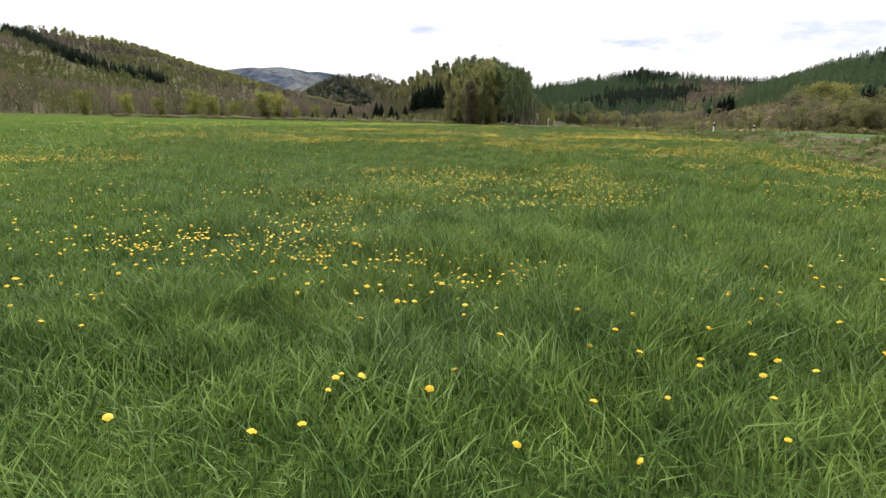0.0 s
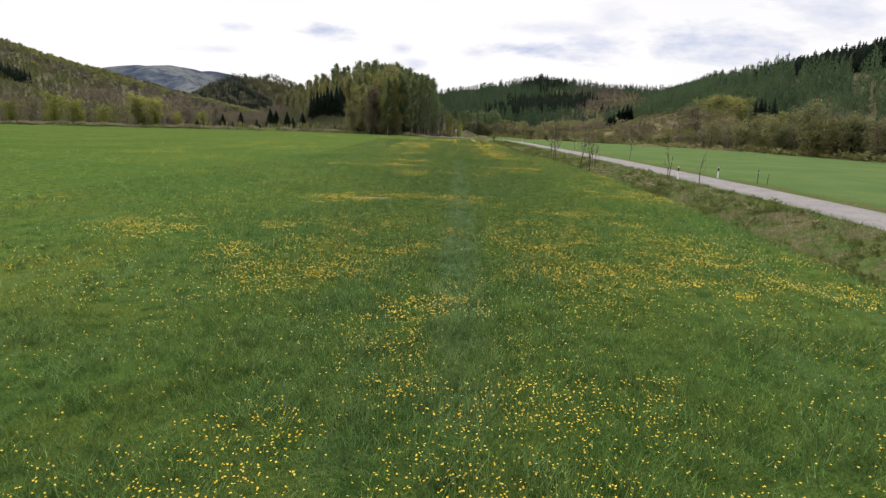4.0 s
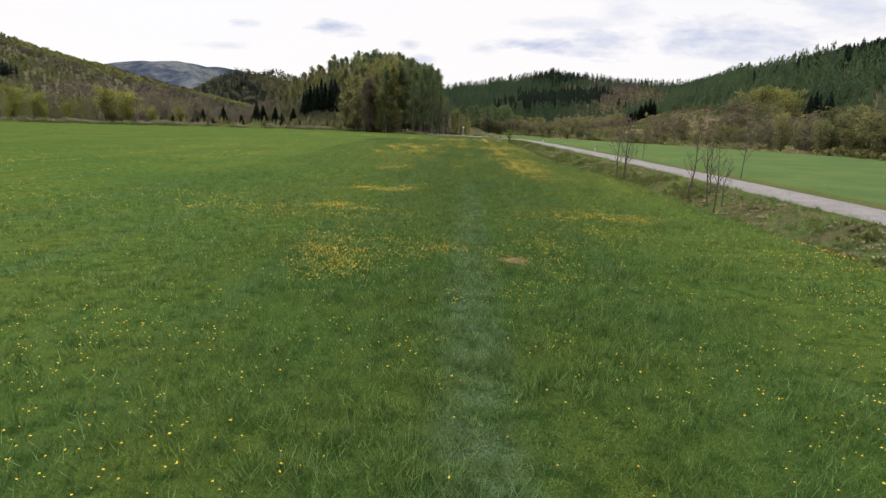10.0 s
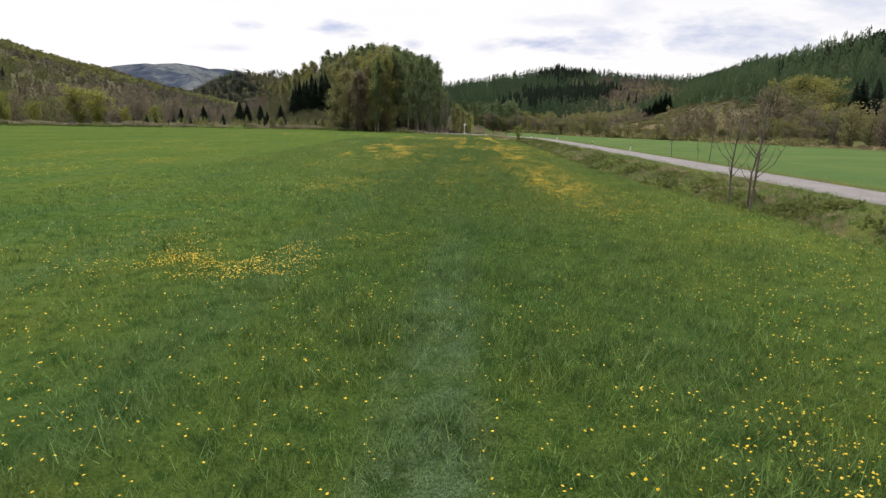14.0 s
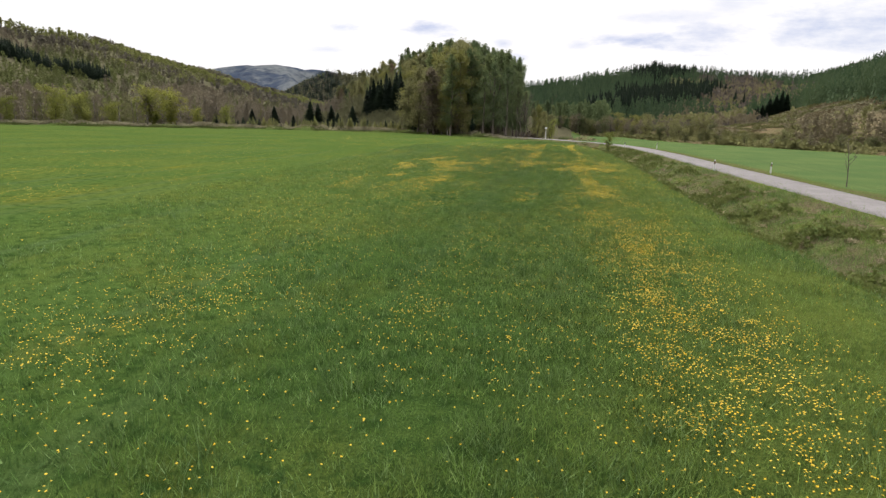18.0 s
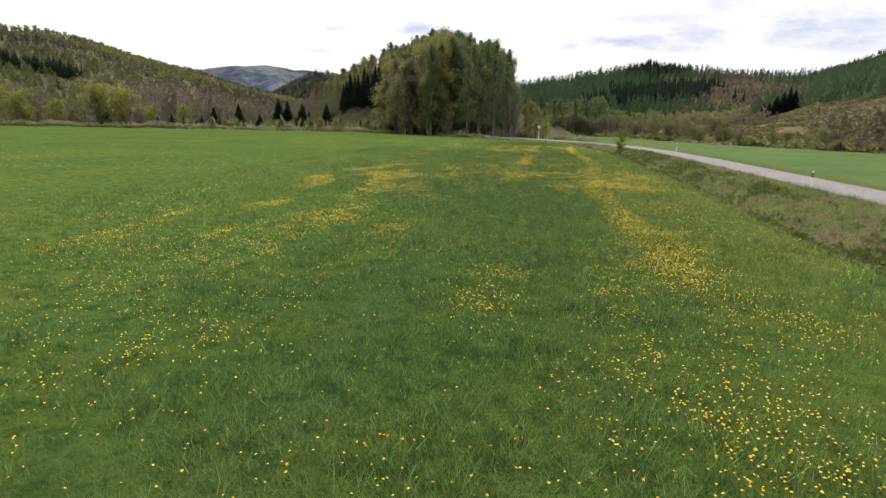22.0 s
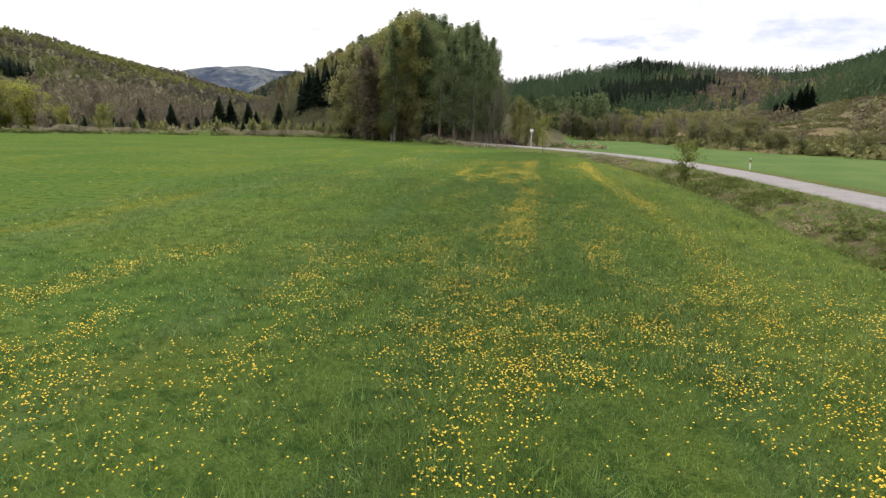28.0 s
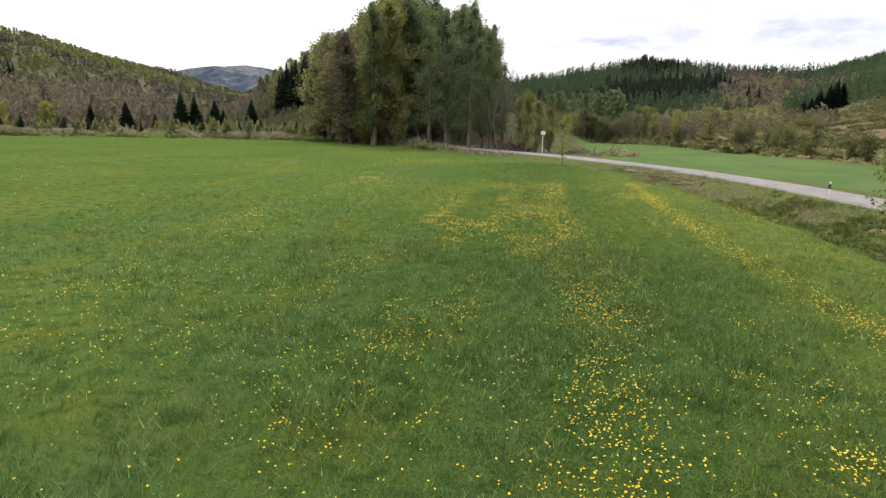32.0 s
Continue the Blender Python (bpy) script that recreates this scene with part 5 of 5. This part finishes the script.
# bright young trees along the front of the left wood
w, c = broad_tree(np.random.default_rng(61), 11, 4.3, 3400, 0.19, 0.06, 20)
bright = tree_thing("wood_edge_tree", "rounded tree in bright yellow-green spring leaf at the wood's edge", w, c, m_bark, m_bright, "bright trees at the wood's edge")
for k, (x, y, s) in enumerate(((-156, 309, 1.35), (-149, 311, 1.25), (-192, 301, 1.3), (-182, 304, 1.1), (-208, 296, 0.95), (-171, 307, 0.8), (-128, 316, 0.75), (-226, 293, 1.1), (-138, 313, 0.7), (-246, 286, 1.2))):
    (stand if k == 0 else plant)(bright, x, y, x, s, 0.3)

# ---- far woods ----
def tris(piece):
    v, f = piece
    return v, np.concatenate([f[:, (0, 1, 2)], f[:, (0, 2, 3)]]) if f.shape[1] == 4 else f


def mid_kinds(h, s, count, size, seed, low=0.1):
    return [broad_tree(np.random.default_rng(seed + k), h, s, count, size, low, 11, peaked=True)[1] for k in range(5)]


def fir_kinds(h, s, whorls, per, seed, **kw):
    return [conifer(np.random.default_rng(seed + k), h, s, whorls, per, **kw)[1] for k in range(4)]


def larch_kinds(h, s, count, size, seed, low=0.1):
    return [larch(np.random.default_rng(seed + k), h, s, count, size, low) for k in range(5)]


def spots(n, x0, x1, y0, y1, ok):
    x, y = x0 + (x1 - x0) * RNG.random(n), y0 + (y1 - y0) * RNG.random(n)
    k = ok(x, y)
    return np.stack([x[k], y[k]], 1)


def outside(x, y, gap):
    d, _, s = nearest(x, y, FIELD_EDGE)
    return (s > 0) & (d > gap) & (y > 90) & (x < -40)


# near left wood, beyond the young conifers
P = spots(9000, -420, -45, 150, 560, lambda x, y: outside(x, y, 9 + 20 * (x > -138)) & ((ridge(x, y, GROVE_HILL, 46) < 1) | (y > 430)) & (RNG.random(len(x)) < 0.42))
gapline = P[:, 0] + 117 + 0.58 * (P[:, 1] - 330)
P = P[(nearest(P[:, 0], P[:, 1], FIELD_EDGE)[0] < 190) & ((gapline < 22) | (RNG.random(len(P)) < 0.3))]
u = vnoise(P[:, 0], P[:, 1], 38, 71) + 0.35 * (RNG.random(len(P)) - 0.5)
near = nearest(P[:, 0], P[:, 1], FIELD_EDGE)[0]
sz = lambda q: (0.75 + 0.45 * RNG.random(len(q))) * (1 - 0.5 * smooth(-30, 35, q[:, 0] + 117 + 0.58 * (q[:, 1] - 330)))
for name, label, sel, mat, h, s, cnt, lf in (
        ("budding_wood", "greyish-brown budding wood behind the meadow", u < 0.52, m_hill_bud, 15.5, 3.2, 230, 0.30),
        ("olive_wood", "olive-green spring wood behind the meadow", (u >= 0.52) & (u < 0.68), m_hill_olive, 13.5, 3.1, 230, 0.32),
        ("yellow_wood", "yellow-green spring trees behind the meadow", u >= 0.68, m_hill_yellow, 11.5, 3.1, 230, 0.32)):
    q = P[sel]
    wood_of(name, label, mid_kinds(h, s, cnt, lf, 200), q, mat, sz(q), RNG)
q = P[(u < 0.6) & (near < 70)]
trunk_kinds = [tube([(0, 0, 0), (0.15, 0.1, 5), (0.0, 0.25, 11.5)], [0.17, 0.13, 0.03], 3) for _ in range(2)]
wood_of("wood_trunks", "slender pale trunks of the wood's edge", trunk_kinds, q, m_pale_bark, sz(q), RNG)

# open wood between the left hill and the grove
q = spots(2600, -175, -58, 328, 500, lambda x, y: outside(x, y, 27))
q = q[((q[:, 0] + 20) * 0.775 + (q[:, 1] - 296) * 0.632 < 1) & ~((q[:, 0] > -95) & (q[:, 1] < 364))]
u = vnoise(q[:, 0], q[:, 1], 24, 79) + 0.3 * (RNG.random(len(q)) - 0.5)
wood_of("gap_budding_wood", "low greyish-brown budding trees at the valley's end", mid_kinds(9, 2.8, 200, 0.27, 470, 0.02), q[u < 0.5], m_hill_bud, 0.6 + 0.5 * RNG.random(int((u < 0.5).sum())), RNG)
wood_of("gap_olive_wood", "low olive-green trees at the valley's end", mid_kinds(8, 2.8, 200, 0.27, 480, 0.02), q[u >= 0.5], m_hill_olive, 0.55 + 0.5 * RNG.random(int((u >= 0.5).sum())), RNG)

q = spots(1500, -96, -46, 312, 368, lambda x, y: outside(x, y, 13) & ((x + 20) * 0.775 + (y - 296) * 0.632 < -2))
wood_of("gap_brush", "low olive brush below the dark spruces", mid_kinds(3.2, 1.7, 90, 0.2, 500, 0.0), q, m_hill_olive, 0.5 + 0.6 * RNG.random(len(q)), RNG, 0.2)

# left hillside
P = spots(21000, -1180, -120, 330, 1900, lambda x, y: (left_hill(x, y) > 6) & ~((y > 760) & (left_hill(x, y) < 12)) & (x > np.interp(y, [q[1] for q in LEFT_HILL], [q[0] for q in LEFT_HILL]) - 12) & (RNG.random(len(x)) < np.clip(700 / y, 0.3, 1)))
P = P[(nearest(P[:, 0], P[:, 1], FIELD_EDGE)[0] > 150)]
u = vnoise(P[:, 0], P[:, 1], 90, 72) * 0.7 + 0.3 * vnoise(P[:, 0], P[:, 1], 30, 73) + 0.25 * (RNG.random(len(P)) - 0.5)
STRIP = [(-440, 614, 0), (-530, 610, 0), (-613, 652, 0), (-690, 680, 0)]
strip = nearest(P[:, 0], P[:, 1], STRIP)[0] < 14
fk = lambda seed: mid_kinds(11, 4.4, 38, 1.2, seed, 0.0)
nk = lambda seed: mid_kinds(11, 4.2, 96, 0.62, seed, 0.0)
for name, label, sel, mat in (("hill_budding_wood", "brown-grey budding wood on the long hillside", (u < 0.39) & ~strip, m_hill_bud),
                              ("hill_olive_wood", "olive spring wood on the long hillside", (u >= 0.39) & (u < 0.52) & ~strip, m_hill_olive),
                              ("hill_yellow_wood", "yellow-green spring wood on the long hillside", (u >= 0.52) & ~strip, m_hill_yellow)):
    q = P[sel & (P[:, 1] >= 720)]
    wood_of("far_" + name, "far " + label, fk(300), q, mat, 0.7 + 0.35 * RNG.random(len(q)), RNG, 1.5)
    q = P[sel & (P[:, 1] < 720)]
    wood_of(name, label, nk(310), q, mat, 0.7 + 0.35 * RNG.random(len(q)), RNG, 1.5)
q = spots(6000, -705, -430, 590, 700, lambda x, y: nearest(x, y, STRIP)[0] < 12 + 7 * (vnoise(x, y, 25, 75) - 0.5))
wood_of("hill_spruce_strip", "dark strip of spruces across the hillside", fir_kinds(14, 3.2, 10, 7, 320), q[:520], m_spruce, 0.7 + 0.45 * RNG.random(min(520, len(q))), RNG, 0.5)

# dark wooded knoll far behind
q = spots(9000, -760, -300, 1300, 1840, lambda x, y: np.maximum(ridge(x, y, DARK_HILL, 170, 0.9), ridge(x, y, DARK_HILL_BACK, 170, 0.9)) > 22)
u = 0.75 * vnoise(q[:, 0], q[:, 1], 70, 74) + 0.25 * RNG.random(len(q))
wood_of("knoll_spruce_wood", "dark spruce wood on a distant knoll", fir_kinds(14, 4.2, 4, 4, 330), q[u < 0.5], m_spruce, 0.8 + 0.5 * RNG.random(int((u < 0.5).sum())), RNG, 1.0)
wood_of("knoll_budding_wood", "brown budding wood on a distant knoll", fk(340), q[u >= 0.5], m_hill_olive, 0.6 + 0.4 * RNG.random(int((u >= 0.5).sum())), RNG, 1.0)

# right: far ridge
P = spots(15000, -120, 560, 350, 1000, lambda x, y: (ridge(x, y, RIGHT_FAR, 420, 1.1) > 2) & (ridge(x, y, MOUND, 44) < 0.5) & (y > 395) & (x > -60 - 0.1 * (y - 400)) & (RNG.random(len(x)) < np.clip(520 / y, 0.3, 1)))
P = P[~((P[:, 0] > 84) & (P[:, 0] < 122) & (P[:, 1] < 452))]
u = vnoise(P[:, 0], P[:, 1], 75, 76) * 0.75 + 0.25 * vnoise(P[:, 0], P[:, 1], 28, 77)
crest = (P[:, 1] > 890) & (P[:, 0] > 60)
def inside(p, poly):
    hit = np.zeros(len(p), bool)
    for (x0, y0), (x1, y1) in zip(poly, poly[1:] + poly[:1]):
        hit ^= ((y0 > p[:, 1]) != (y1 > p[:, 1])) & (p[:, 0] < x0 + (x1 - x0) * (p[:, 1] - y0) / (y1 - y0 + 1e-9))
    return hit


jit = P + 26 * np.stack([vnoise(P[:, 0], P[:, 1], 18, 91) - 0.5, vnoise(P[:, 0], P[:, 1], 18, 92) - 0.5], 1) * 2
CREST_DARK = [(96, 830), (118, 825), (152, 950), (112, 950)]
BAND_DARK = [(36, 640), (58, 608), (90, 636), (115, 612), (138, 680), (142, 748), (118, 745), (96, 700), (70, 696)]
dark = inside(jit, CREST_DARK) | inside(jit, BAND_DARK)
dark |= (u > 0.74) & (P[:, 0] > 230)
extra = spots(2600, 20, 170, 500, 940, lambda x, y: x > 0)
ej = extra + 26 * np.stack([vnoise(extra[:, 0], extra[:, 1], 18, 91) - 0.5, vnoise(extra[:, 0], extra[:, 1], 18, 92) - 0.5], 1) * 2
extra = extra[inside(ej, CREST_DARK) | inside(ej, BAND_DARK)]
wood_of("ridge_spruce_stand", "dense dark spruce stands on the far ridge", fir_kinds(17, 4.4, 12, 8, 355), extra, m_spruce, 0.6 + 0.45 * RNG.random(len(extra)), RNG, 0.6)
BROWN = [(100, 480), (165, 500), (222, 740), (230, 850), (172, 868), (128, 660)]
brown = (inside(jit, BROWN) | (P[:, 1] < 470)) & ~dark
green = ~dark & ~brown
for name, label, sel, kinds, mat in (
        ("ridge_spruce_wood", "dark spruce stands on the far ridge", dark & ~crest, fir_kinds(17, 3.6, 12, 8, 350), m_spruce),
        ("ridge_larch_wood", "green larch wood on the far ridge", green & ~crest, larch_kinds(15, 3.6, 56, 0.95, 360, 0.0), m_larch),
        ("ridge_budding_wood", "brown and purple-grey budding wood below the far ridge", brown, mid_kinds(10, 4.0, 40, 0.8, 370, 0.0), m_purple)):
    q = P[sel]
    wood_of(name, label, kinds, q, mat, 0.75 + 0.45 * RNG.random(len(q)), RNG, 0.6)
q = np.concatenate([P[crest], spots(500, 85, 420, 930, 962, lambda x, y: x > 0)])
wood_of("crest_larches", "thin ragged larches along the ridge crest", larch_kinds(16, 3.2, 70, 0.75, 380, 0.0), q, m_crest, 0.55 + 0.5 * RNG.random(len(q)), RNG, 0.5)
q = spots(900, -160, 75, 1330, 1520, lambda x, y: ridge(x, y, RIGHT_FAR, 420, 1.1) > 40)
wood_of("distant_spruce_wood", "dark distant spruce ridge", fir_kinds(16, 4.0, 5, 5, 390), q, m_spruce, 0.8 + 0.4 * RNG.random(len(q)), RNG, 0.8)
# wood in the valley between grove and ridge
q = spots(1300, -40, 95, 330, 480, lambda x, y: (ridge(x, y, GROVE_HILL, 40) < 1) & (y > 336 + 0.5 * np.abs(x - 10) - 0.2 * np.maximum(x - 30, 0)) & (ridge(x, y, MOUND, 44) < 1))
u = vnoise(q[:, 0], q[:, 1], 20, 78) + 0.3 * (RNG.random(len(q)) - 0.5)
low_x = q[:, 0] + 14 * (u - 0.5) < 22
wood_of("valley_green_wood", "dark green wood at the valley's end", mid_kinds(13, 3.0, 240, 0.36, 400, 0.02), q[low_x], m_fresh, 0.75 + 0.4 * RNG.random(int(low_x.sum())), RNG)
wood_of("valley_budding_wood", "purple-grey budding trees at the valley's end", mid_kinds(9, 2.8, 180, 0.30, 410, 0.02), q[~low_x & (u > 0.3)], m_purple, 0.5 + 0.35 * RNG.random(int((~low_x & (u > 0.3)).sum())), RNG)

# right: near hill
P = spots(13000, 66, 430, 60, 820, lambda x, y: (ridge(x, y, RIGHT_NEAR, 160, 0.9) > 1.0) & (nearest(x, y, BACK_EDGE)[2] < 0) & (nearest(x, y, BACK_EDGE)[0] > 14) & ((ridge(x, y, MOUND, 44, 0.8) < 1.6) | (x > 122) | (y > 384)) & (x < np.interp(y, [100, 240, 330, 380, 420, 480, 600, 800], [390, 330, 262, 206, 205, 217, 242, 276]) + 9))
P = P[~((P[:, 0] > 88) & (P[:, 0] < 122) & (P[:, 1] > 385) & (P[:, 1] < 450))]
hz = ridge(P[:, 0], P[:, 1], RIGHT_NEAR, 122, 0.9)
u = vnoise(P[:, 0], P[:, 1], 45, 81) * 0.8 + 0.2 * RNG.random(len(P))
top = (hz > 30 + 9 * vnoise(P[:, 0], P[:, 1], 30, 82)) & (P[:, 1] < 430) & (P[:, 0] > 186)
low = (hz < 6) | inside(P, BROWN)
for name, label, sel, kinds, mat in (
        ("hillside_spruce_wood", "dark spruces on the hilltop above the crop field", (top & (u < 0.85)) | (~top & ~low & (u > 0.72)), fir_kinds(9.5, 3.0, 10, 7, 420), m_spruce),
        ("hillside_larch_wood", "fresh green larch wood on the hillside above the crop field", ~low & ~top & (u <= 0.72), larch_kinds(13.5, 3.2, 88, 0.66, 430, 0.0), m_larch),
        ("hillside_olive_wood", "olive and yellow-green trees low on the hillside", (top & (u >= 0.85)) | (low & (u > 0.5)), mid_kinds(10, 3.4, 150, 0.4, 440, 0.03), m_olive),
        ("hillside_budding_wood", "brown budding trees low on the hillside", low & (u <= 0.5), mid_kinds(9, 3.2, 150, 0.36, 450, 0.03), m_budding)):
    q = P[sel]
    if len(q):
        wood_of(name, label, kinds, q, mat, 0.75 + 0.45 * RNG.random(len(q)), RNG, 0.5)

HILLTOP = spots(5200, 186, 330, 230, 430, lambda x, y: (ridge(x, y, RIGHT_NEAR, 122, 0.9) > 32 + 6 * vnoise(x, y, 30, 82)))
wood_of("hilltop_spruce_wood", "dense dark spruce wood on the hilltop", fir_kinds(9, 3.0, 10, 7, 490), HILLTOP, m_spruce, 0.7 + 0.4 * RNG.random(len(HILLTOP)), RNG, 0.5)

# scrub on the open mound
q = spots(15000, 40, 165, 296, 440, lambda x, y: ((ridge(x, y, MOUND, 44, 0.8) > 0.5) | ((x > 80) & (x < 126) & (y > 370))) & (vnoise(x, y, 7, 83) > 0.25))
wk = [leaves(RNG, [(0, 0, 0.4), (0.6, 0.2, 0.35), (-0.5, 0.4, 0.3)], [0.7, 0.55, 0.5], 30, 0.22, 0.6) for _ in range(4)]
u = 0.7 * vnoise(q[:, 0], q[:, 1], 12, 84) + 0.3 * RNG.random(len(q))
red = u > 0.66
wood_of("mound_russet_scrub", "reddish-brown scrub on the open mound", wk, q[red], m_heath, 0.35 + 0.5 * RNG.random(int(red.sum())), RNG, 0.05)
q, u = q[~red], u[~red]
wood_of("mound_scrub", "low olive scrub on the open mound", wk, q[u < 0.42], m_willow, 0.4 + 0.8 * RNG.random(int((u < 0.42).sum())), RNG, 0.05)
wood_of("mound_dry_scrub", "dry straw-coloured scrub on the open mound", wk, q[u >= 0.42], m_dry, 0.3 + 0.45 * RNG.random(int((u >= 0.42).sum())), RNG, 0.05)
